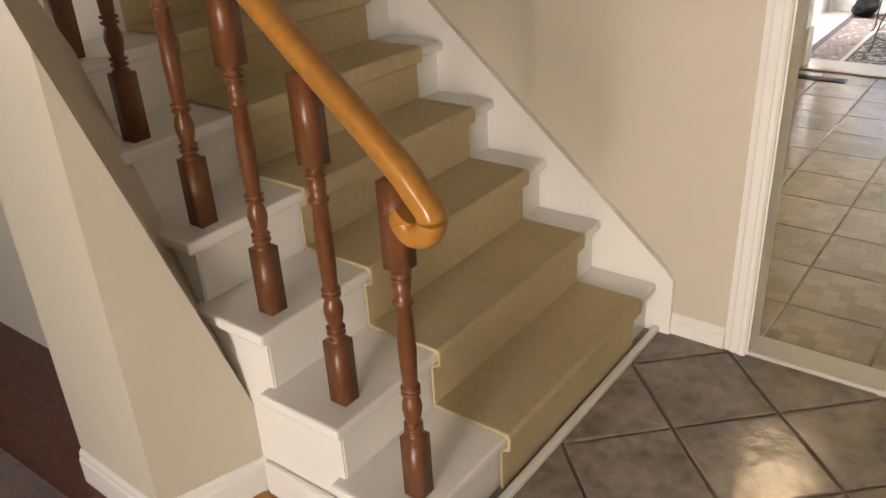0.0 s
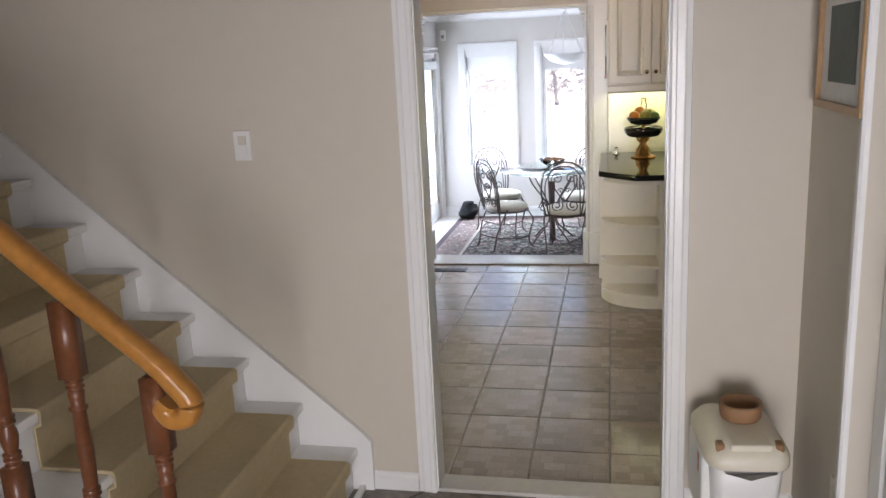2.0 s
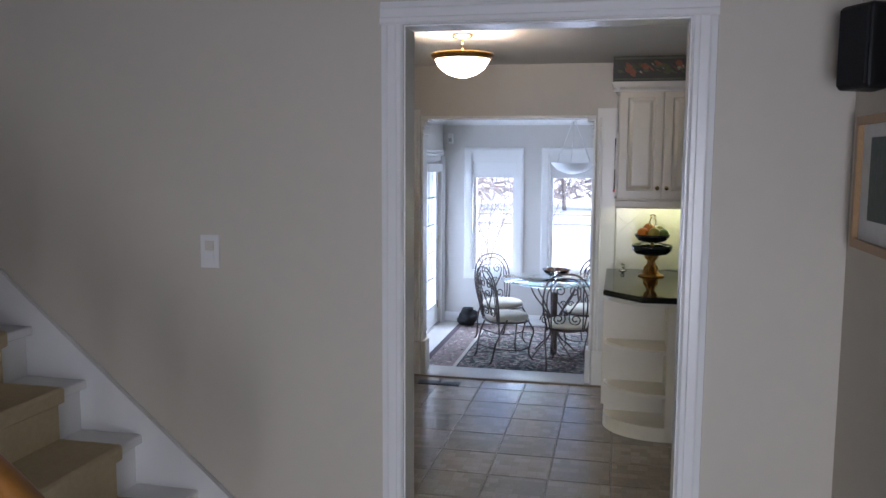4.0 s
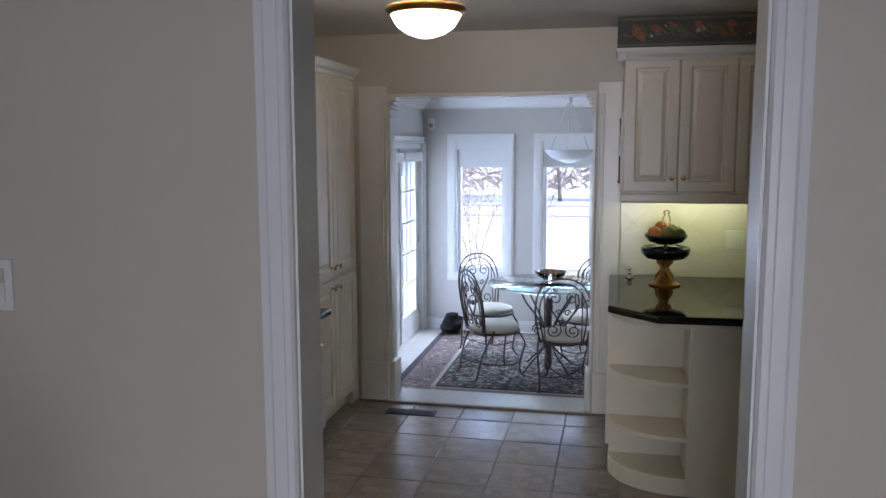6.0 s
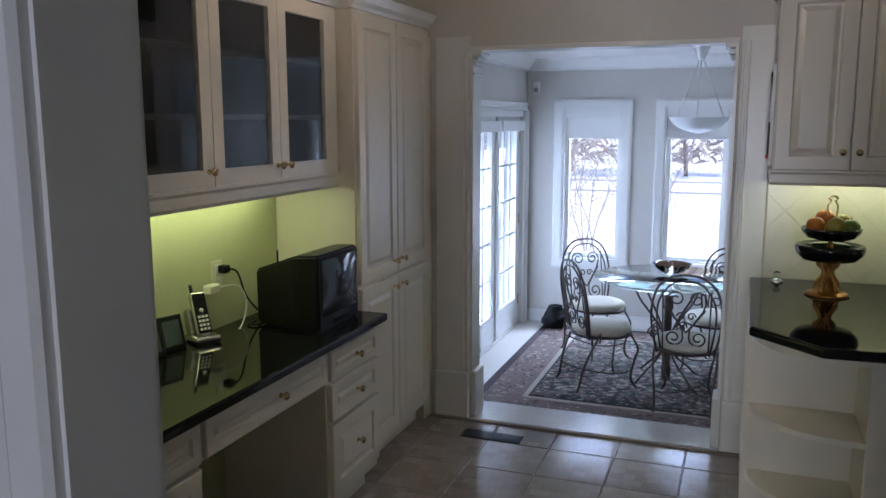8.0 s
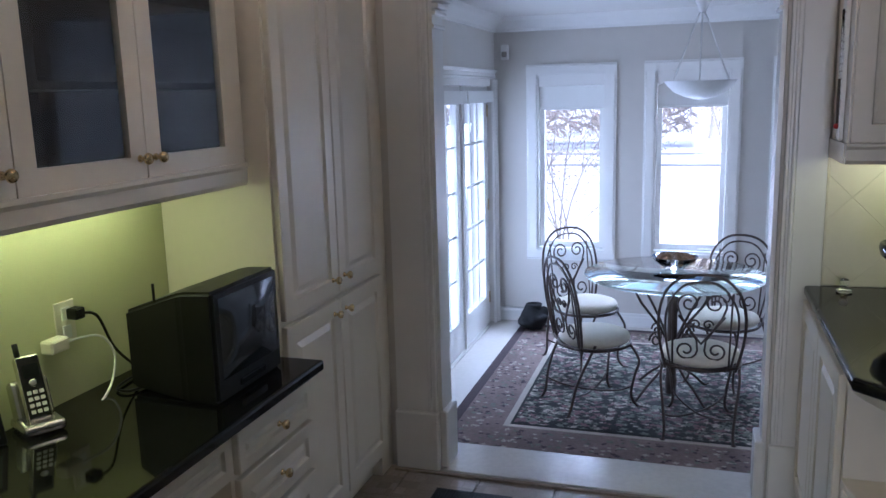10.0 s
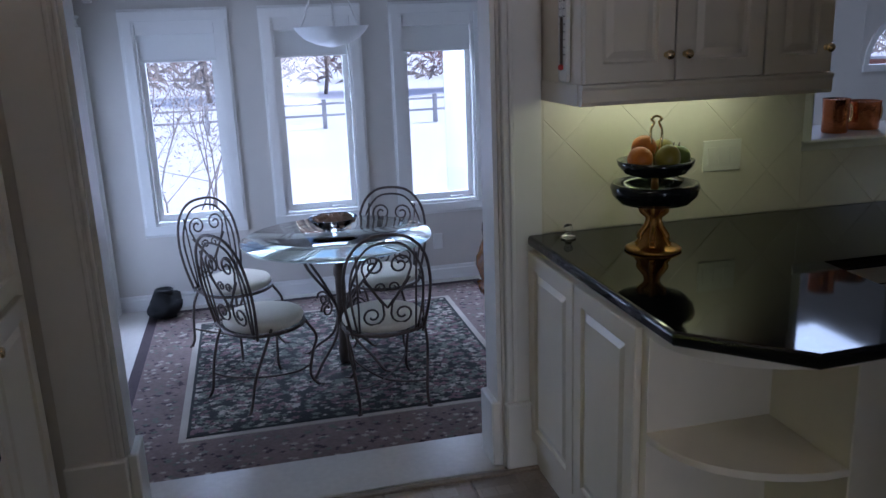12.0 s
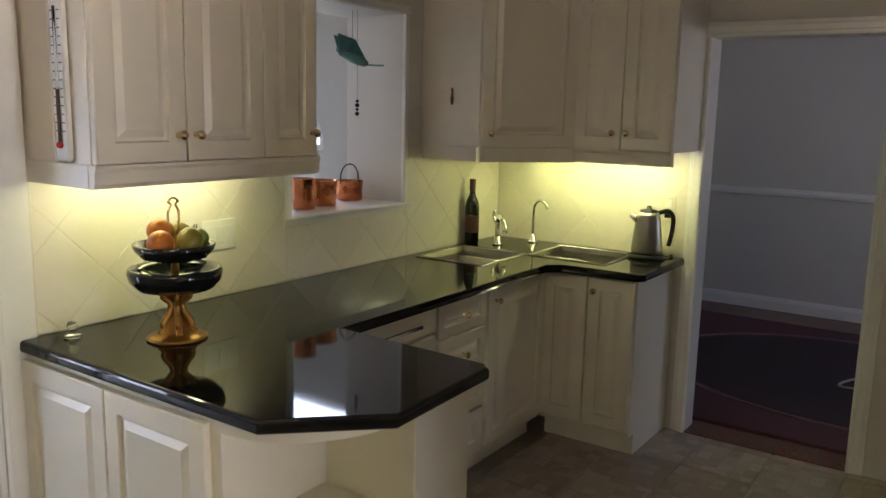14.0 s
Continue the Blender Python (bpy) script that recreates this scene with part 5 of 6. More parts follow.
part("dish", lathe([(0, 0), (0.024, 0), (0.026, 0.006), (0.012, 0.012), (0.010, 0.02), (0, 0.021)], 16), CLEARGLASS, gl)
part("ball", lathe([(0, 0.0205), (0.012, 0.024), (0.016, 0.034), (0.012, 0.044), (0, 0.048)], 16), CLEARGLASS, gl)
wall_plate("counter_switch_plate", "white triple switch plate on the tiled wall", pose(1.138, 6.069, 1.03), 0.15, 0.11, WHITEPL, [(0.018, 0.025, 0.03, 0.06, WHITEPL), (0.06, 0.025, 0.03, 0.06, WHITEPL), (0.102, 0.025, 0.03, 0.06, WHITEPL)])

sink = thing("double_sink", "stainless steel corner sink with two bowls let into the worktop", "sink", pose(0, 0, 0))
for bx0, bx1, by0, by1 in BOWLS:
    bm = bmesh.new()
    lv = []
    for inset, z in ((-0.016, CT + 0.001), (-0.014, CT + 0.004), (0.004, CT + 0.003), (0.012, CT - 0.02), (0.018, CT - 0.13), (0.035, CT - 0.15)):
        lv.append([bm.verts.new(c) for c in ((bx0 + inset, by0 + inset, z), (bx1 - inset, by0 + inset, z), (bx1 - inset, by1 - inset, z), (bx0 + inset, by1 - inset, z))])
    for a, b in zip(lv, lv[1:]):
        for i in range(4):
            bm.faces.new((a[i], a[(i + 1) % 4], b[(i + 1) % 4], b[i]))
    bm.faces.new(lv[-1])
    bw = part("bowl", bm, DIMSTEEL, sink)
    part("rim", tube([(bx0 - 0.008, by0 - 0.008, CT + 0.003), (bx1 + 0.008, by0 - 0.008, CT + 0.003), (bx1 + 0.008, by1 + 0.008, CT + 0.003), (bx0 - 0.008, by1 + 0.008, CT + 0.003)], 0.005, 6, closed=True), STEEL, bw, "bright steel rim")
    part("drain", lathe([(0.0, 0.002), (0.02, 0.003), (0.032, 0.002), (0.034, 0.0)], 20), CHROME, bw, "", pose((bx0 + bx1) / 2, (by0 + by1) / 2, CT - 0.1495))


def faucet(name, label, m, curve, r, lever):
    t = thing(name, label, "tap", m)
    part("foot", lathe([(0, 0), (0.026, 0), (0.026, 0.006), (0.017, 0.014), (0.015, 0.045), (0, 0.046)], 18), CHROME, t)
    part("spout", tube(smooth_path(curve, 6), r, 10), CHROME, t)
    if lever:
        part("lever", tube(smooth_path([(0, 0, 0.10), (0.01, 0.03, 0.13), (0.02, 0.035, 0.17)], 4), 0.008), CHROME, t)
    return t


faucet("kitchen_tap", "chrome single-lever kitchen tap behind the sink", pose(2.86, 5.90, CT + 0.001, 0, 0, 0), [(0, 0, 0.04), (0, 0, 0.12), (-0.02, -0.02, 0.145), (-0.07, -0.07, 0.135), (-0.10, -0.10, 0.10), (-0.10, -0.10, 0.085)], 0.014, True)
faucet("filter_tap", "tall slender chrome swan-neck tap behind the sink", pose(3.05, 5.80, CT + 0.001), [(0, 0, 0.04), (0, 0, 0.15), (-0.005, -0.01, 0.20), (-0.02, -0.05, 0.225), (-0.035, -0.09, 0.205), (-0.038, -0.10, 0.185)], 0.008, False)
bt = thing("wine_bottle", "dark green wine bottle standing in the corner", "bottle", pose(2.80, 6.02, CT + 0.001))
part("glass", lathe([(0, 0), (0.034, 0), (0.036, 0.01), (0.036, 0.19), (0.030, 0.22), (0.016, 0.25), (0.0135, 0.27), (0.0135, 0.315), (0.015, 0.318), (0.015, 0.328), (0, 0.328)], 20), BOTTLE, bt)
part("label", lathe([(0.0365, 0.06), (0.0368, 0.062), (0.0368, 0.145), (0.0365, 0.147)], 20), LABEL, bt, "dark paper label")
part("capsule", lathe([(0.0155, 0.27), (0.0158, 0.33), (0, 0.331)], 16), LABEL, bt)
kt = thing("electric_kettle", "brushed steel electric kettle with a black handle on its base", "kettle", pose(3.02, 5.17, CT + 0.001, 0, 0, -60))
part("base", lathe([(0, 0), (0.085, 0), (0.086, 0.012), (0.07, 0.022), (0, 0.023)], 24), BLACKPL, kt)
part("body", lathe([(0, 0.023), (0.072, 0.023), (0.073, 0.04), (0.066, 0.12), (0.055, 0.20), (0.045, 0.218), (0, 0.222)], 28), DIMSTEEL, kt)
part("lid", lathe([(0.044, 0.217), (0.04, 0.228), (0.012, 0.234), (0.01, 0.248), (0, 0.25)], 20), BLACKPL, kt)
part("handle", tube(smooth_path([(0.045, 0, 0.215), (0.09, 0, 0.225), (0.115, 0, 0.19), (0.112, 0, 0.12), (0.10, 0, 0.06)], 6), 0.011), BLACKPL, kt)
part("spout", tube([(-0.05, 0, 0.18), (-0.085, 0, 0.205)], 0.018, taper=0.6), STEEL, kt)
part("cord", tube(smooth_path([(0.08, 0.0, 0.008), (0.13, 0.03, 0.006), (0.10, 0.10, 0.006), (0.03, 0.11, 0.006), (-0.03, 0.09, 0.006)], 6), 0.004, 6), BLACKPL, kt)
wall_plate("sink_outlet", "ivory wall socket behind the kettle", pose(3.130, 5.150, 1.035, 0, 0, WEST), 0.07, 0.115, IVORYPL, [(0.02, 0.015, 0.03, 0.035, BLACKPL), (0.02, 0.065, 0.03, 0.035, WHITEPL)])

# pots and ornaments in the pass-through
def pot(x, y, r, h, handle, label):
    t = thing("copper_pot", label, "pot", pose(x, y, 1.116), group="pots on the sill")
    part("vessel", lathe([(0, 0.0), (r * 0.92, 0), (r * 0.98, 0.006), (r * 0.97, h * 0.6), (r * 1.02, h), (r * 1.06, h + 0.003), (r * 1.0, h + 0.004), (r * 0.92, h * 0.6), (r * 0.88, 0.008), (0, 0.007)], 28), COPPER, t)
    if handle:
        part("bail", tube(smooth_path([(-r, 0, h * 0.9), (-r * 0.92, 0, h + 0.04), (-r * 0.4, 0, h + 0.075), (r * 0.4, 0, h + 0.075), (r * 0.92, 0, h + 0.04), (r, 0, h * 0.9)], 5), 0.0035, 6), IRON, t, "dark iron bail handle")
    else:
        part("handle", tube(smooth_path([(r, 0, h * 0.8), (r + 0.03, 0.01, h * 0.75), (r + 0.03, 0.01, h * 0.35), (r, 0, h * 0.3)], 5), 0.005, 6), BRASS, t)
    return t


pot(1.775, 6.20, 0.048, 0.125, False, "dark tall copper mug on the pass-through sill")
pot(1.935, 6.25, 0.066, 0.105, False, "polished hammered copper pot on the sill")
pot(2.175, 6.30, 0.062, 0.085, True, "polished copper pot with a bail handle on the sill")
bird = thing("hanging_bird", "green metal bird ornament hanging in the pass-through", "ornament", pose(2.05, 6.175, 1.755, 0, 0, -35) @ Matrix.Diagonal((1.22, 1.22, 1.22, 1)))
bm = bmesh.new()
bmesh.ops.create_icosphere(bm, subdivisions=2, radius=0.03, matrix=pose(0, 0, 0, 0, 25, 0) @ Matrix.Diagonal((2.2, 0.75, 0.75, 1)))
part("body", bm, BIRDG, bird, smooth=True)
for sy in (-1, 1):
    bm = bmesh.new()
    vs = [bm.verts.new(c) for c in ((-0.045, 0.008 * sy, 0.0), (0.045, 0.008 * sy, -0.005), (0.0, 0.045 * sy, 0.055), (-0.06, 0.035 * sy, 0.075))]
    bm.faces.new(vs)
    bmesh.ops.solidify(bm, geom=bm.faces[:], thickness=0.003)
    part("wing", bm, BIRDG, bird)
part("tail", prism([(0.04, -0.012), (0.105, -0.03), (0.115, 0.0), (0.105, 0.03), (0.04, 0.012)], -0.03, -0.026), BIRDG, bird)
part("thread", tube([(0, 0, 0.01), (0, 0, 0.158)], 0.0008, 4), IRON, bird)
bd = thing("bead_string", "short string of dark beads hanging in the pass-through", "ornament", pose(2.065, 6.16, 1.50))
part("thread", tube([(0, 0, 0.0), (0, 0, 0.449)], 0.0008, 4), IRON, bd)
for i, r in enumerate((0.010, 0.007, 0.010, 0.007)):
    part("bead", lathe([(0, -r), (r * 0.8, -r * 0.6), (r, 0), (r * 0.8, r * 0.6), (0, r)], 10), BLACKPL, bd, "", pose(0, 0, 0.012 + 0.018 * i))
hook = thing("hanging_tassel", "small dark tassel hanging on the side of the corner cabinet", "ornament", pose(2.416, 5.90, 1.56))
part("tassel", lathe([(0, 0), (0.006, 0.002), (0.008, 0.03), (0.004, 0.06), (0.006, 0.07), (0, 0.078)], 10), BALWOOD, hook)

# thermometer on the side of the wall cabinet
th = thing("wall_thermometer", "long white wall thermometer on the side of the cabinet", "thermometer", pose(0.543, 5.895, 1.380, 0, 0, WEST))
part("board", slab(0, 0.066, -0.012, 0, 0, 0.44, 0.012, 3), WHITEPL, th)
part("tube", tube([(0.033, -0.015, 0.05), (0.033, -0.015, 0.40)], 0.004), CLEARGLASS, th)
part("spirit", tube([(0.033, -0.0155, 0.05), (0.033, -0.0155, 0.19)], 0.0048, 6), IRON, th, "dark column of spirit")
part("bulb", lathe([(0, -0.01), (0.008, -0.006), (0.01, 0), (0.008, 0.006), (0, 0.01)], 10), RED, th, "", pose(0.033, -0.016, 0.045))
for i in range(15):
    z = 0.08 + 0.022 * i
    part("mark", slab(0.012, 0.024, -0.0135, -0.0115, z, z + 0.003), IRON, th)
    part("mark", slab(0.042, 0.054, -0.0135, -0.0115, z, z + 0.003), IRON, th)

# fruit pattern of the wallpaper border
rnd = random.Random(8)
bb = thing("wallpaper_border", "dark wallpaper border printed with red fruit and leaves", "wallpaper border", pose(0.50, 5.716, 2.15))
part("paper", slab(0, 0.86, 0, 0.003, 0.004, 0.152), BORDER, bb)
part("upper_stripe", slab(0, 0.86, -0.002, 0.0, 0.138, 0.152), RUGG, bb)
part("lower_stripe", slab(0, 0.86, -0.002, 0.0, 0.004, 0.016), RUGG, bb)
for nm, mt, n, sz in (("leaf_print", BLEAF, 90, 0.022), ("fruit_print", BFRUIT, 34, 0.024), ("pale_fruit_print", RUGC, 16, 0.010)):
    bm = bmesh.new()
    for i in range(n):
        x, z, r, a0 = rnd.uniform(0.03, 0.83), rnd.uniform(0.045, 0.11), sz * rnd.uniform(0.6, 1.1), rnd.uniform(0, 3.1)
        k = 10
        bm.faces.new([bm.verts.new((x + r * math.cos(2 * math.pi * j / k + a0), -0.0015 - 0.00002 * i - (0.001 if nm != "leaf_print" else 0), z + r * (0.5 if nm == "leaf_print" else 0.95) * math.sin(2 * math.pi * j / k))) for j in range(k)])
    tagged(part(nm, bm, mt, bb), kind="stuff")

# ---- things in the hall ----
cd = tagged(new("door_1"), "white painted panel door, closed, in the hall", "door", kind="structure")
cd.matrix_basis = pose(1.235, 1.995, 0.008, 0, 0, WEST)
part("leaf", slab(0, 0.89, 0.0, 0.04, 0, 2.045, 0.002), TRIM, cd)
for x in (0.10, 0.475):
    for z, hh in ((0.22, 0.55), (0.86, 0.62), (1.56, 0.38)):
        part("panel", panel_bm(0.315, hh, 0.012, 0.02), TRIM, cd, "", pose(x, -0.0005, z))
part("door_knob", lathe([(0, 0), (0.026, 0), (0.026, 0.005), (0.010, 0.010), (0.010, 0.03), (0.024, 0.04), (0.028, 0.055), (0.02, 0.066), (0, 0.068)], 18), BRASS, cd, "polished brass door knob", pose(0.82, 0, 0.98, 90, 0, 0))

bn = thing("lidded_bin", "white plastic bin with a hinged lid and carrying handle", "bin", pose(0.955, 2.34, 0, 0, 0, 5))
bm = bmesh.new()
rings = []
for sx, sy, z in ((0.085, 0.125, 0.0), (0.086, 0.127, 0.006), (0.105, 0.155, 0.30), (0.112, 0.165, 0.395)):
    rings.append([bm.verts.new((sx * math.copysign(abs(math.cos(a)) ** 0.35, math.cos(a)), sy * math.copysign(abs(math.sin(a)) ** 0.35, math.sin(a)), z)) for a in [2 * math.pi * k / 32 + 0.01 for k in range(32)]])
bm.faces.new(rings[0][::-1])
bm.faces.new(rings[-1])
for a, b in zip(rings, rings[1:]):
    for k in range(32):
        bm.faces.new((a[k], a[(k + 1) % 32], b[(k + 1) % 32], b[k])).smooth = True
part("body", bm, WHITEPL, bn)
bm = bmesh.new()
rings = []
for s, z in ((1.0, 0.38), (1.06, 0.385), (1.07, 0.415), (1.0, 0.43), (0.86, 0.455), (0.5, 0.462)):
    rings.append([bm.verts.new((0.118 * s * math.copysign(abs(math.cos(a)) ** 0.4, math.cos(a)), 0.172 * s * math.copysign(abs(math.sin(a)) ** 0.4, math.sin(a)), z)) for a in [2 * math.pi * k / 32 + 0.01 for k in range(32)]])
bm.faces.new(rings[-1])
for a, b in zip(rings, rings[1:]):
    for k in range(32):
        bm.faces.new((a[k], a[(k + 1) % 32], b[(k + 1) % 32], b[k])).smooth = True
part("lid", bm, IVORYPL, bn, "ivory plastic lid")
part("lid_strap", slab(-0.06, 0.06, -0.17, -0.09, 0.44, 0.462, 0.008, 2), IVORYPL, bn)
for sx in (-1, 1):
    part("lid_clip", slab(sx * 0.085 - 0.012, sx * 0.085 + 0.012, -0.155, -0.12, 0.43, 0.458, 0.004), CLAY, bn, "brown clip")
part("latch", slab(-0.128, -0.116, -0.06, -0.03, 0.31, 0.38, 0.003), ORANGEPL, bn, "orange-red plastic latch")
part("side_grip", slab(-0.128, -0.095, -0.10, 0.12, 0.17, 0.40, 0.01, 2), WHITEPL, bn)
part("front_lip", extrude_xz([(-0.075, 0.375), (0.075, 0.375), (0.03, 0.362), (0.0, 0.352), (-0.03, 0.362)], -0.178, -0.155), STEEL, bn, "grey moulded lip")
bl = single("stoneware_bowl", lathe([(0, 0), (0.058, 0), (0.062, 0.006), (0.066, 0.045), (0.064, 0.052), (0.056, 0.05), (0.053, 0.012), (0, 0.010)], 32), CLAY, "small brown stoneware bowl standing on the bin", "bowl", pose(0.965, 2.37, 0.463))

pic = thing("framed_picture", "landscape print with a white mount in a gilded wooden frame", "picture", pose(1.18, 2.485, 1.420, 0, 0, WEST))
w, h = 0.465, 0.335
bm = bmesh.new()
for a in ((0, w, 0, 0.022), (0, w, h - 0.022, h), (0, 0.022, 0.022, h - 0.022), (w - 0.022, w, 0.022, h - 0.022)):
    box(bm, a[0], a[1], -0.024, 0, a[2], a[3])
part("frame", bm, PICFRAME, pic)
part("mount", slab(0.02, w - 0.02, -0.010, -0.004, 0.02, h - 0.02), PAPER, pic, "white paper mount")
part("print", slab(0.10, w - 0.10, -0.013, -0.0095, 0.075, h - 0.055), PRINT, pic, "blue-grey landscape print")
sp = thing("wall_speaker", "small black loudspeaker mounted high in the corner", "loudspeaker", pose(1.160, 2.39, 1.815, 0, 0, -62))
part("cabinet", slab(-0.055, 0.055, -0.06, 0.05, 0, 0.205, 0.012, 3), BLACKPL, sp)
part("grille", slab(-0.048, 0.048, -0.066, -0.058, 0.008, 0.197, 0.004), BLACKBAG, sp)
part("bracket", tube([(0, 0.05, 0.10), (0.0, 0.062, 0.10)], 0.012), BLACKPL, sp)
# the darker upper slot stands for the shaded recess above the rocker
wall_plate("light_switch", "white rocker light switch on the wall, its recess shade put in as cream", pose(-0.772, 2.60, 1.283), 0.066, 0.108, WHITEPL, [(0.017, 0.057, 0.032, 0.032, BSGROUT_RECESS), (0.017, 0.020, 0.032, 0.035, WHITEPL)])
wall_plate("hall_outlet", "ivory wall socket low on the hall wall", pose(1.18, 2.12, 0.30, 0, 0, WEST), 0.07, 0.115, IVORYPL, [(0.02, 0.015, 0.03, 0.035, IVORYPL), (0.02, 0.065, 0.03, 0.035, IVORYPL)])
vent = thing("floor_vent", "dark brown metal heating vent in the kitchen floor", "floor vent", pose(-0.845, 5.80, 0.001))
part("frame", slab(0, 0.31, 0, 0.10, 0, 0.004, 0.001), BLACKPL, vent)
for i in range(22):
    part("slat", slab(0.016 + 0.0129 * i, 0.022 + 0.0129 * i, 0.012, 0.088, 0.0035, 0.0065), BLACKPL, vent)
lr = thing("living_room_rug", "pale rug with a fringe on the red-brown floor", "rug", pose(-1.22, 0.74, 0))
part("pile", slab(-1.9, -0.10, -0.9, 0.28, 0.001, 0.010), RUGB, lr)
bm = bmesh.new()
rnd = random.Random(3)
for i in range(160):
    y = -0.9 + 1.18 * i / 160
    tube([(-0.10, y, 0.006), (-0.06, y + rnd.uniform(-0.01, 0.01), 0.008), (-0.02 - rnd.uniform(0, 0.03), y + rnd.uniform(-0.02, 0.02), 0.004)], 0.003, 4, bm)
tagged(part("fringe", bm, RUGC, lr, "cream knotted fringe"), kind="stuff")
struct("trim_floor_transition", slab(-0.92, -0.87, -2.6, 1.33, -0.01, 0.007, 0.003), RAILWOOD, "wooden strip between slate and floorboards", "trim")
sofa = thing("armchair", "dark gold striped upholstered armchair in the living room", "armchair", pose(-2.9, 1.6, 0, 0, 0, 30))
GOLDF = material("gold_striped_fabric", (0.30, 0.20, 0.07), 0.9, vary=0.3, scale=16)
part("seat", slab(-0.36, 0.36, -0.35, 0.30, 0.12, 0.42, 0.05, 3), GOLDF, sofa)
part("back", slab(-0.40, 0.40, 0.22, 0.42, 0.12, 0.95, 0.06, 3), GOLDF, sofa)
for sx in (-0.42, 0.42):
    part("arm", slab(sx - 0.08, sx + 0.08, -0.36, 0.36, 0.10, 0.62, 0.05, 3), GOLDF, sofa)
for sx in (-0.36, 0.36):
    for sy in (-0.28, 0.34):
        part("leg", lathe([(0, 0), (0.018, 0), (0.028, 0.12), (0, 0.121)], 10), BALWOOD, sofa, "", pose(sx, sy, 0))

# ---- things in the breakfast room ----
bag = thing("black_bag", "soft black fabric bag slumped on the floor", "bag", pose(-1.03, 8.86, BZ + 0.001, 0, 0, 20))
bm = bmesh.new()
bmesh.ops.create_icosphere(bm, subdivisions=3, radius=0.10, matrix=pose(0, 0, 0.085) @ Matrix.Diagonal((1.15, 0.95, 0.95, 1)))
for v in bm.verts:
    v.co += v.co.normalized() * 0.06 * noise.noise(v.co * 14)
    v.co.z = max(v.co.z, 0)
part("body", bm, BLACKBAG, bag, smooth=True)
part("collar", lathe([(0.035, 0.14), (0.055, 0.165), (0.06, 0.20), (0.052, 0.20), (0.045, 0.165), (0.03, 0.15)], 14), BLACKBAG, bag)
bm = bmesh.new()
bmesh.ops.create_icosphere(bm, subdivisions=5, radius=1.0)
for v in bm.verts:
    a, zz = math.atan2(v.co.y, v.co.x), v.co.z
    lobes = 1 + 0.30 * math.sin(3 * a + 2.2 * zz) + 0.22 * noise.noise(v.co * 2.2) + 0.10 * noise.noise(v.co * 6)
    wide = 0.16 + 0.06 * abs(zz) ** 2 + (0.03 if zz < -0.6 else 0)
    v.co = Vector((v.co.x * wide * lobes, v.co.y * wide * lobes, 0.335 + 0.335 * zz * (1 + 0.06 * noise.noise(v.co * 4))))
zmin = min(v.co.z for v in bm.verts)
for v in bm.verts:
    v.co.z -= zmin
single("carved_wood_stool", bm, SCULPT, "glossy brown carved tree-root stool on the floor", "stool", pose(1.19, 8.42, BZ + 0.007), smooth=True)
fp = thing("white_shelf_unit", "white painted low shelf surround against the wall", "shelf", pose(1.455, 8.95, BZ, 0, 0, WEST))
part("top", slab(0, 0.75, -0.16, 0.0, 0.86, 0.90, 0.004), TRIM, fp)
part("side_panel", slab(0.02, 0.10, -0.12, 0.0, 0, 0.86), TRIM, fp)
part("side_panel", slab(0.65, 0.73, -0.12, 0.0, 0, 0.86), TRIM, fp)
part("back_panel", slab(0.10, 0.65, -0.03, 0.0, 0, 0.86), WALL2, fp)
sn = thing("motion_sensor", "small grey motion sensor high in the corner", "sensor", pose(-1.31, 9.088, 1.80))
part("case", slab(0, 0.055, -0.045, 0, 0, 0.11, 0.01, 2), WHITEPL, sn)
part("lens", slab(0.008, 0.047, -0.049, -0.044, 0.02, 0.06, 0.002), STEEL, sn)
wall_plate("breakfast_outlet", "white wall socket under the windows", pose(0.825, 9.09, 0.03), 0.07, 0.115, WHITEPL, [(0.02, 0.015, 0.03, 0.035, WHITEPL), (0.02, 0.065, 0.03, 0.035, WHITEPL)])

# ---- dining room, family room ----
dr = thing("dining_room_rug", "wine-red and plum oriental rug on the dining room floor", "rug", pose(0, 0, 0))
part("border", slab(3.36, 5.7, 2.6, 5.8, -0.003, 0.006), REDRUG, dr)
part("field", prism([(4.55 + 0.85 * math.cos(a), 4.35 + 1.15 * math.sin(a)) for a in [2 * math.pi * k / 28 for k in range(28)]], 0.004, 0.0085), REDRUGD, dr)
part("inner_line", tube([(4.55 + 0.9 * math.cos(a), 4.35 + 1.2 * math.sin(a), 0.0065) for a in [2 * math.pi * k / 40 for k in range(40)]], 0.012, 4, closed=True), RUGP, dr)
part("scroll_motif", tube(smooth_path([(4.2, 4.3, 0.009), (4.4, 4.2, 0.009), (4.35, 4.45, 0.009), (4.55, 4.4, 0.009), (4.8, 4.2, 0.009), (5.0, 4.3, 0.009)], 6), 0.01, 4), RUGC, dr)
aw = tagged(new("window_4"), "white half-round window with radiating bars", "window", kind="structure")
aw.matrix_basis = pose(6.48, 11.0, 1.06)
bm = bmesh.new()
R, n = 0.46, 24
arcp = [(R * math.cos(math.pi * k / n), R * math.sin(math.pi * k / n)) for k in range(n + 1)]
for k in range(n):
    (x0, z0), (x1, z1) = arcp[k], arcp[k + 1]
    o0, o1 = (x0 * 1.12, z0 * 1.12), (x1 * 1.12, z1 * 1.12)
    q = [bm.verts.new((x, y, z)) for y in (-0.03, 0.06) for x, z in ((x0, z0), (x1, z1), o1, o0)]
    for f in ((0, 1, 2, 3), (7, 6, 5, 4), (0, 4, 5, 1), (2, 6, 7, 3)):
        bm.faces.new([q[i] for i in f])
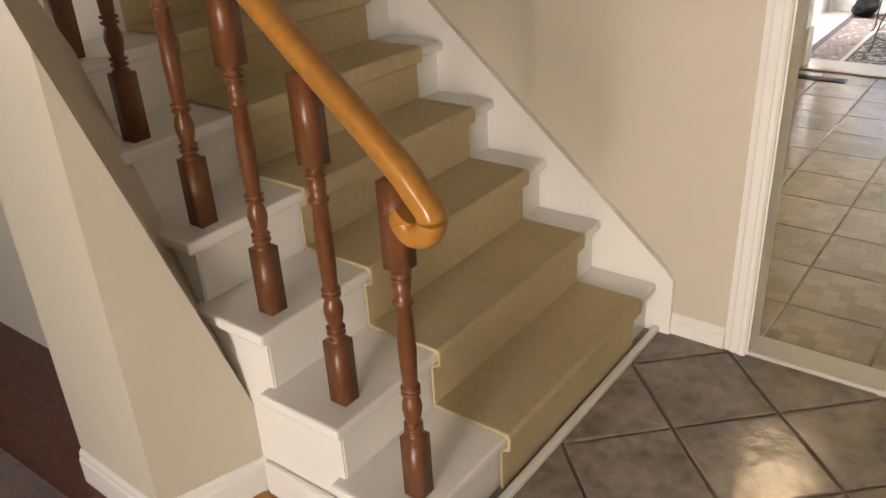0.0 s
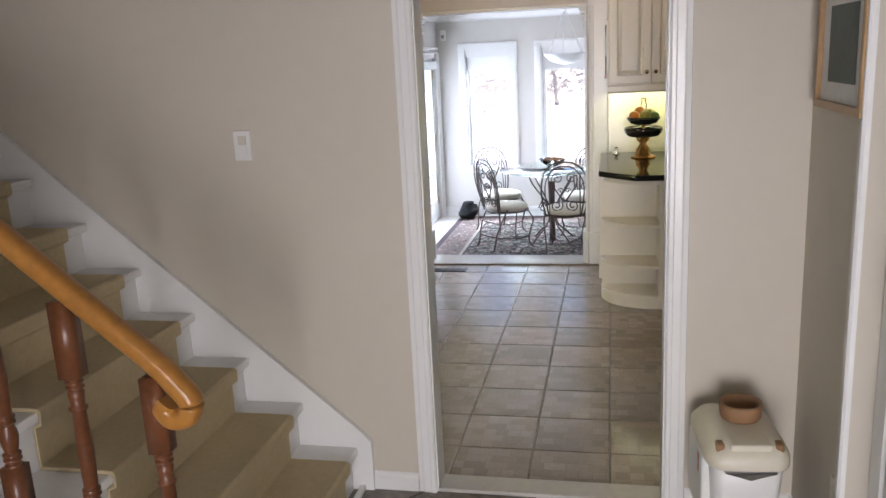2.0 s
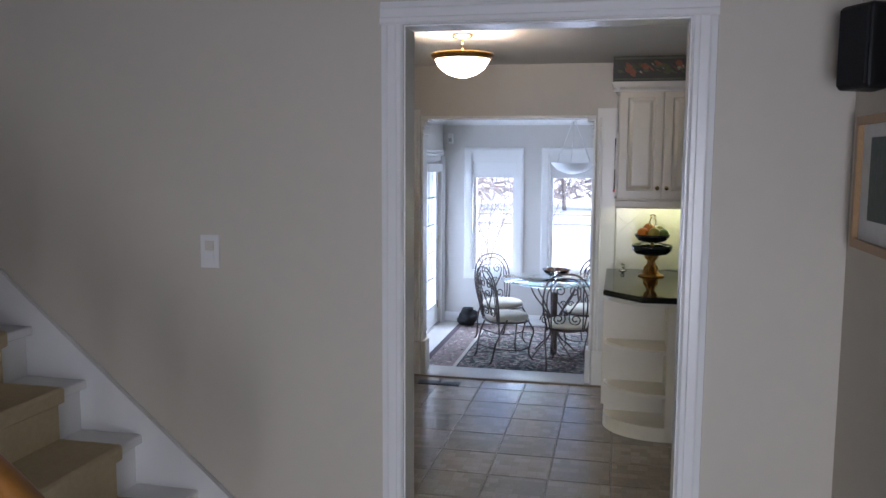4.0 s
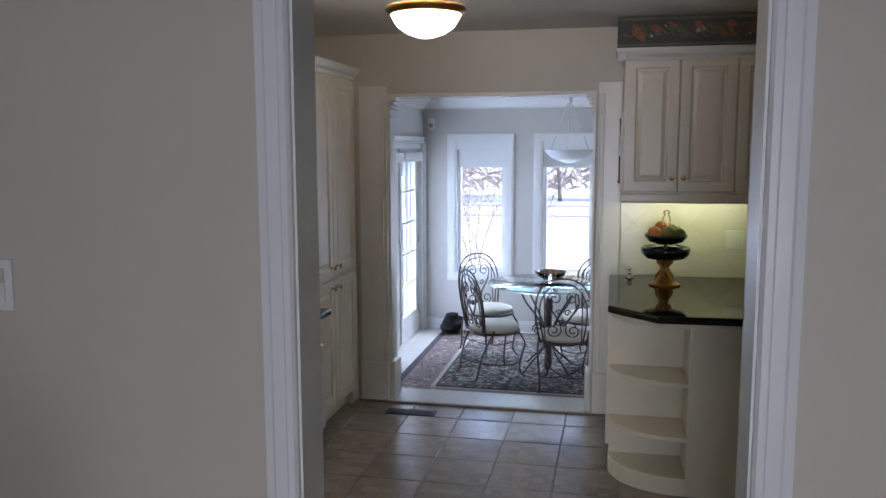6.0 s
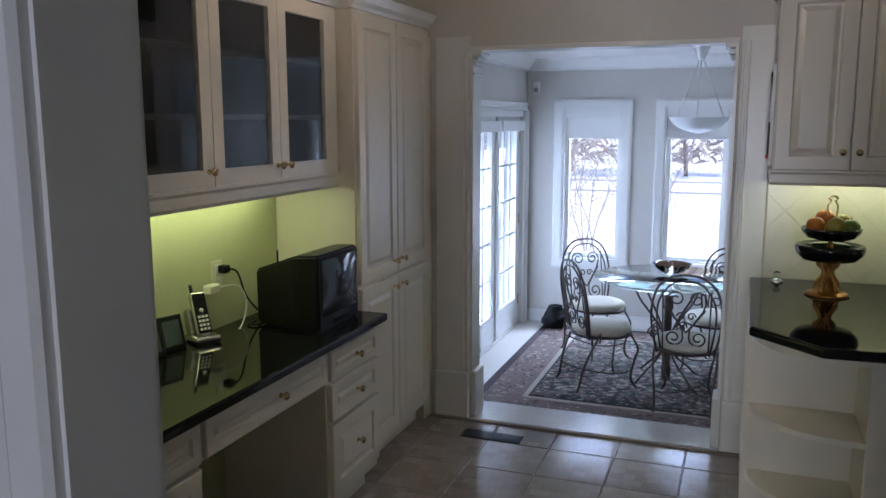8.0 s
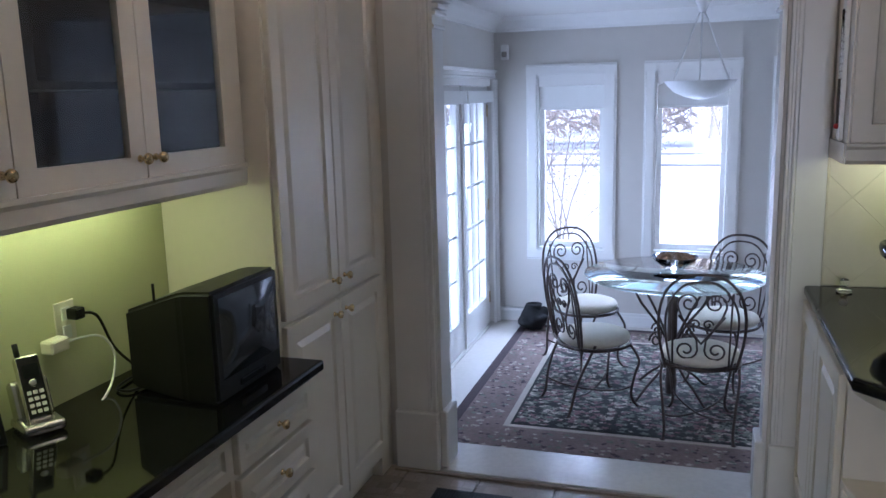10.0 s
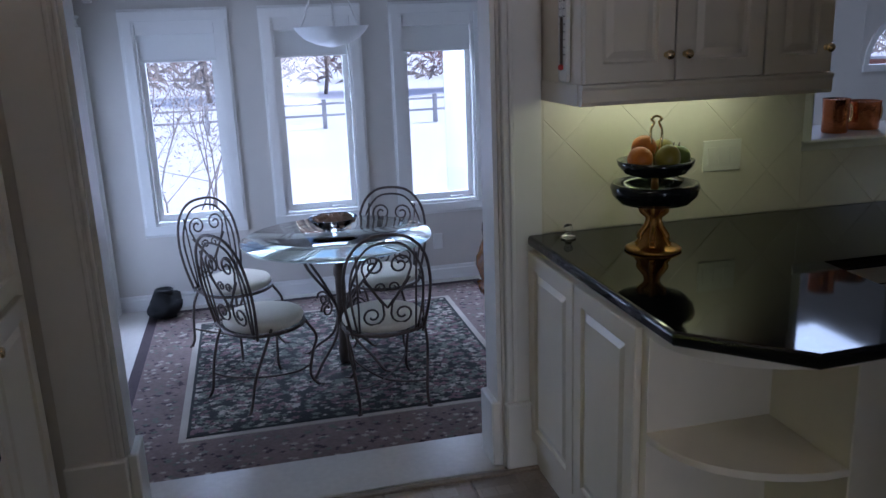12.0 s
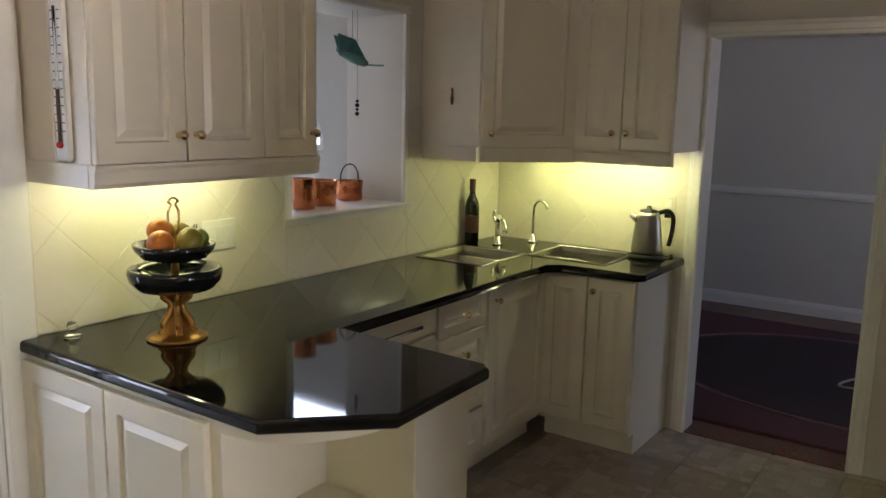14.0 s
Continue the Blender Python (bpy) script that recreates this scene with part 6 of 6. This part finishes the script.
box(bm, -0.52, 0.52, -0.03, 0.06, -0.07, 0.0)
for a in (45, 90, 135):
    box(bm, 0.12, R, 0.0, 0.03, -0.009, 0.009, pose(0, 0, 0, 0, -a, 0))
part("window_frame", bm, TRIM, aw)
bm = bmesh.new()
for k in range(n):
    (x0, z0), (x1, z1) = arcp[k], arcp[k + 1]
    q = [bm.verts.new((x, y, z)) for y in (-0.006, 0.05) for x, z in ((x0 * 1.08, z0 * 1.08), (x1 * 1.08, z1 * 1.08), (x1 * 1.08, 0.60), (x0 * 1.08, 0.60))]
    for f in ((0, 1, 2, 3), (7, 6, 5, 4), (0, 4, 5, 1), (2, 6, 7, 3)):
        bm.faces.new([q[i] for i in f])
for sx in (-1, 1):
    box(bm, min(sx * 0.49, sx * 0.54), max(sx * 0.49, sx * 0.54), -0.006, 0.05, 0.0, 0.60)
bmesh.ops.recalc_face_normals(bm, faces=bm.faces[:])
part("spandrel", bm, WALL2, aw)
part("apron", slab(-0.52, 0.52, 0.02, 0.06, -0.24, -0.07), WALL2, aw)
pn = part("pane", prism([(x * 1.02, z * 1.02) for x, z in arcp], 0.0, 0.004), PANE, aw, "", pose(0, 0.03, 0, 90, 0, 0))
pn.visible_shadow = False

# ---- outside ----
struct("ground", slab(-400, 400, 9.4, 800, -0.9, -0.45), SNOW, "bright sunlit snow reaching to the horizon", "ground")
struct("ground_side", slab(-400, -1.62, -400, 9.4, -0.9, -0.45), SNOW, "bright sunlit snow beside the house", "ground")
struct("ground_front", slab(-1.62, 400, -400, -2.8, -0.9, -0.45), SNOW, "bright sunlit snow before the house", "ground")


def bare_tree(name, label, x, y, height, seed, mat, leaf=None, spread=0.5, n_leaf=0, low=0.12):
    rnd = random.Random(seed)
    t = thing(name, label, "tree" if height > 3 else "shrub", pose(x, y, -0.45))
    bm, tips = bmesh.new(), []

    def grow(p, d, length, r, depth):
        q = [p]
        for i in range(4):
            d = (d + Vector((rnd.uniform(-1, 1), rnd.uniform(-1, 1), rnd.uniform(-0.5, 0.7))) * 0.22).normalized()
            q.append(q[-1] + d * length / 4)
        tube(q, r, 5 if depth < 2 else 3, bm, taper=0.55)
        tips.extend(q[2:])
        if depth < 4:
            for k in range(3 if depth < 3 else 2):
                s = rnd.choice(q[1:])
                grow(s, (d + Vector((rnd.uniform(-1, 1), rnd.uniform(-1, 1), rnd.uniform(-0.3, 0.8))) * spread * 1.6).normalized(), length * rnd.uniform(0.5, 0.75), r * 0.5, depth + 1)

    for k in range(1 if height > 3 else 5):
        grow(Vector((rnd.uniform(-0.1, 0.1), rnd.uniform(-0.1, 0.1), 0)), Vector((rnd.uniform(-low, low), rnd.uniform(-low, low), 1)).normalized(), height * 0.55, height * (0.016 if height > 3 else 0.0042), 0)
    tr = part("trunk", bm, mat, t)
    if leaf:
        bm = bmesh.new()
        for i in range(n_leaf):
            c = rnd.choice(tips) + Vector((rnd.gauss(0, 0.5), rnd.gauss(0, 0.5), rnd.gauss(0, 0.4))) * height * 0.14
            u, v = Vector((rnd.uniform(-1, 1), rnd.uniform(-1, 1), rnd.uniform(-1, 1))).normalized(), Vector((rnd.uniform(-1, 1), rnd.uniform(-1, 1), rnd.uniform(-1, 1))).normalized()
            s = rnd.uniform(0.02, 0.05) * height * (0.36 if height > 3 else 0.26)
            bm.faces.new([bm.verts.new(c + u * s), bm.verts.new(c + v * s * 0.6), bm.verts.new(c - u * s)])
        tagged(part("crown", bm, leaf, t), kind="stuff")
    return t


bare_tree("bare_shrub", "tangled bare shrub in the snow outside the window", -1.35, 12.4, 2.9, 1, TWIG, TWIG, 0.9, 2600, low=0.25)
bare_tree("bare_shrub", "tangled bare shrub in the snow outside the window", -0.95, 13.6, 2.7, 2, TWIG, TWIG, 0.9, 2600, low=0.3)
bare_tree("bare_shrub", "tangled bare shrub in the snow outside the window", -2.3, 14.2, 2.9, 9, TWIG, RUSTLEAF, 0.7, 900, low=0.4)
for i, (x, y, h, mt, lf) in enumerate(((-6, 34, 6, BARK, TWIG), (-1.5, 33, 5.5, BARK, RUSTLEAF), (0.8, 33.5, 4.6, BARK, RUSTLEAF), (2.5, 34.5, 5.0, BARK, RUSTLEAF), (5.5, 35, 6, BARK, RUSTLEAF), (9, 33, 6.5, BARK, TWIG), (14, 30, 6, BARK, RUSTLEAF), (-11, 32, 7, BARK, PINE), (19, 34, 7, BARK, PINE), (0.5, 38, 7.5, BARK, TWIG), (7.5, 33, 5.5, BARK, RUSTLEAF), (11, 35, 5.5, BARK, RUSTLEAF), (-12, 14, 5.5, BARK, PINE), (-15, 10, 6, BARK, TWIG))):
    bare_tree("garden_tree", "tree with dry rust and brown foliage beyond the snow", x, y, h, 20 + i, mt, lf, 0.6, 6000)
bm = bmesh.new()
rnd = random.Random(77)
for i in range(9000):
    c = Vector((rnd.uniform(-40, 60), 44 + rnd.gauss(0, 2), -0.4 + 5.5 * rnd.random() ** 1.3 * (0.7 + 0.3 * math.sin(i))))
    s, a = rnd.uniform(0.15, 0.5), rnd.uniform(0, 3.14)
    bm.faces.new([bm.verts.new(c + Vector((s * math.cos(a), 0, s * math.sin(a)))), bm.verts.new(c + Vector((0.05, 0.1, 0.05 + s * 0.3))), bm.verts.new(c - Vector((s * math.cos(a), 0, s * math.sin(a))))])
single("far_woodland", bm, TWIG, "far brown winter woodland beyond the fence", "woodland", kind="stuff")
fence = thing("rail_fence", "dark weathered wooden rail fence across the snow", "fence", pose(0, 22.4, -0.45))
for i in range(14):
    part("post", slab(-16.9 + 2.6 * i, -16.81 + 2.6 * i, -0.045, 0.045, -0.02, 0.66), FENCE, fence)
for z in (0.28, 0.54):
    part("rail", slab(-16.2, 18.2, -0.025, 0.025, z, z + 0.045), FENCE, fence)
gw = thing("garden_wall", "low brown brick garden wall beyond the family room window", "wall", pose(20, 25, -0.45, 0, 0, -35))
part("brickwork", slab(-5, 5, 0, 0.3, -0.02, 0.75), CHIP, gw)
part("coping", slab(-5.05, 5.05, -0.04, 0.34, 0.75, 0.83), FENCE, gw)

# ---- tiles ----
def tile_mesh(name, pts, mat, thick=0.012, chamfer=0.003):
    bm = bmesh.new()
    c = Vector((sum(p[0] for p in pts) / len(pts), sum(p[1] for p in pts) / len(pts)))
    lo = [bm.verts.new((p[0], p[1], -thick)) for p in pts]
    md = [bm.verts.new((p[0], p[1], -chamfer)) for p in pts]
    hi = []
    for p in pts:
        d = Vector(p) - c
        q = c + d * (1 - chamfer * 1.6 / max(d.length, 0.01))
        hi.append(bm.verts.new((q.x, q.y, 0)))
    n = len(pts)
    for a, b in ((lo, md), (md, hi)):
        for i in range(n):
            bm.faces.new((a[i], a[(i + 1) % n], b[(i + 1) % n], b[i]))
    bm.faces.new(hi)
    me = bpy.data.meshes.new(name)
    bm.normal_update()
    bm.to_mesh(me)
    bm.free()
    me.materials.append(mat)
    return me


def clip(pts, x0, x1, y0, y1):
    for axis, lim, keep_low in ((0, x0, False), (0, x1, True), (1, y0, False), (1, y1, True)):
        out = []
        for i, p in enumerate(pts):
            q = pts[(i + 1) % len(pts)]
            pin, qin = (p[axis] <= lim) == keep_low or p[axis] == lim, (q[axis] <= lim) == keep_low or q[axis] == lim
            if pin:
                out.append(p)
            if pin != qin:
                f = (lim - p[axis]) / (q[axis] - p[axis])
                out.append((p[0] + f * (q[0] - p[0]), p[1] + f * (q[1] - p[1])))
        pts = out
        if len(pts) < 3:
            return []
    return pts


def lay(parent, size, joint, angle, ox, oy, rect, mat, m, thick=0.012, chamfer=0.003):
    """Square tiles over a rectangle, whole ones sharing one mesh, in the plane of the pose m."""
    h = (size - joint) / 2
    ca, sa = math.cos(radians(angle)), math.sin(radians(angle))
    square = [(x * ca - y * sa, x * sa + y * ca) for x, y in ((-h, -h), (h, -h), (h, h), (-h, h))]
    whole = tile_mesh("tile", square, mat, thick, chamfer)
    x0, x1, y0, y1 = rect
    r = int(max(x1 - x0, y1 - y0) / size) + 4
    cxm, cym = (x0 + x1) / 2, (y0 + y1) / 2
    bi, bj = round(((cxm - ox) * ca + (cym - oy) * sa) / size), round((-(cxm - ox) * sa + (cym - oy) * ca) / size)
    for i in range(bi - r, bi + r):
        for j in range(bj - r, bj + r):
            u, v = (i + 0.5) * size, (j + 0.5) * size
            cx, cy = ox + u * ca - v * sa, oy + u * sa + v * ca
            pts = [(cx + p[0], cy + p[1]) for p in square]
            got = clip(pts, x0, x1, y0, y1)
            if len(got) < 3:
                continue
            area = abs(sum(got[k][0] * got[(k + 1) % len(got)][1] - got[(k + 1) % len(got)][0] * got[k][1] for k in range(len(got)))) / 2
            if area < 0.0006:
                continue
            if area > 4 * h * h * 0.999:
                me = whole
            else:
                me = tile_mesh("tile", [(p[0] - cx, p[1] - cy) for p in got], mat, thick, chamfer)
            o = new("tile", me)
            o.parent = parent
            o.matrix_basis = m @ Matrix.Translation((cx, cy, 0))


lay(bpy.data.objects["floor_foyer"], 0.315, 0.009, 45, 0.310, 2.140, (-0.868, 1.178, -0.75, 2.597), SLATE, Matrix())
lay(bpy.data.objects["floor_kitchen"], 0.314, 0.004, 0, 0.245, 3.285, (-1.468, 3.138, 2.713, 6.053), KTILE, Matrix())
ST = pose(0, 6.075, 0, 90, 0, 0)
spl = tagged(new("backsplash_tiles"), "cream glazed wall tiles laid diagonally above the worktop", "wall tiles", kind="structure")
part("grout_bed", slab(0.54, 1.541, 6.0674, 6.0745, CT, UZ0 - 0.01), BSGROUT_RECESS, spl)
part("grout_bed", slab(1.541, 2.31, 6.0674, 6.0745, CT, 1.09), BSGROUT_RECESS, spl)
part("grout_bed", slab(2.31, 3.135, 6.0674, 6.0745, CT, UZ0 - 0.01), BSGROUT_RECESS, spl)
part("grout_bed", slab(3.1331, 3.1395, 5.02, 6.07, CT, UZ0 - 0.01), BSGROUT_RECESS, spl)
W0 = pose(0, 6.0665, 0, 90, 0, 0)
for rect in ((0.545, 1.540, CT + 0.002, UZ0 - 0.012), (1.542, 2.308, CT + 0.002, 1.09), (2.31, 3.128, CT + 0.002, UZ0 - 0.012)):
    lay(spl, 0.220, 0.002, 45, 0.62, CT, rect, BSTILE, W0, 0.005, 0.0011)
E0 = Matrix(((0, 0, -1, 3.1325), (-1, 0, 0, 0), (0, 1, 0, 0), (0, 0, 0, 1)))
lay(spl, 0.220, 0.002, 45, -6.0, CT, (-6.06, -5.025, CT + 0.002, UZ0 - 0.012), BSTILE, E0, 0.005, 0.0011)
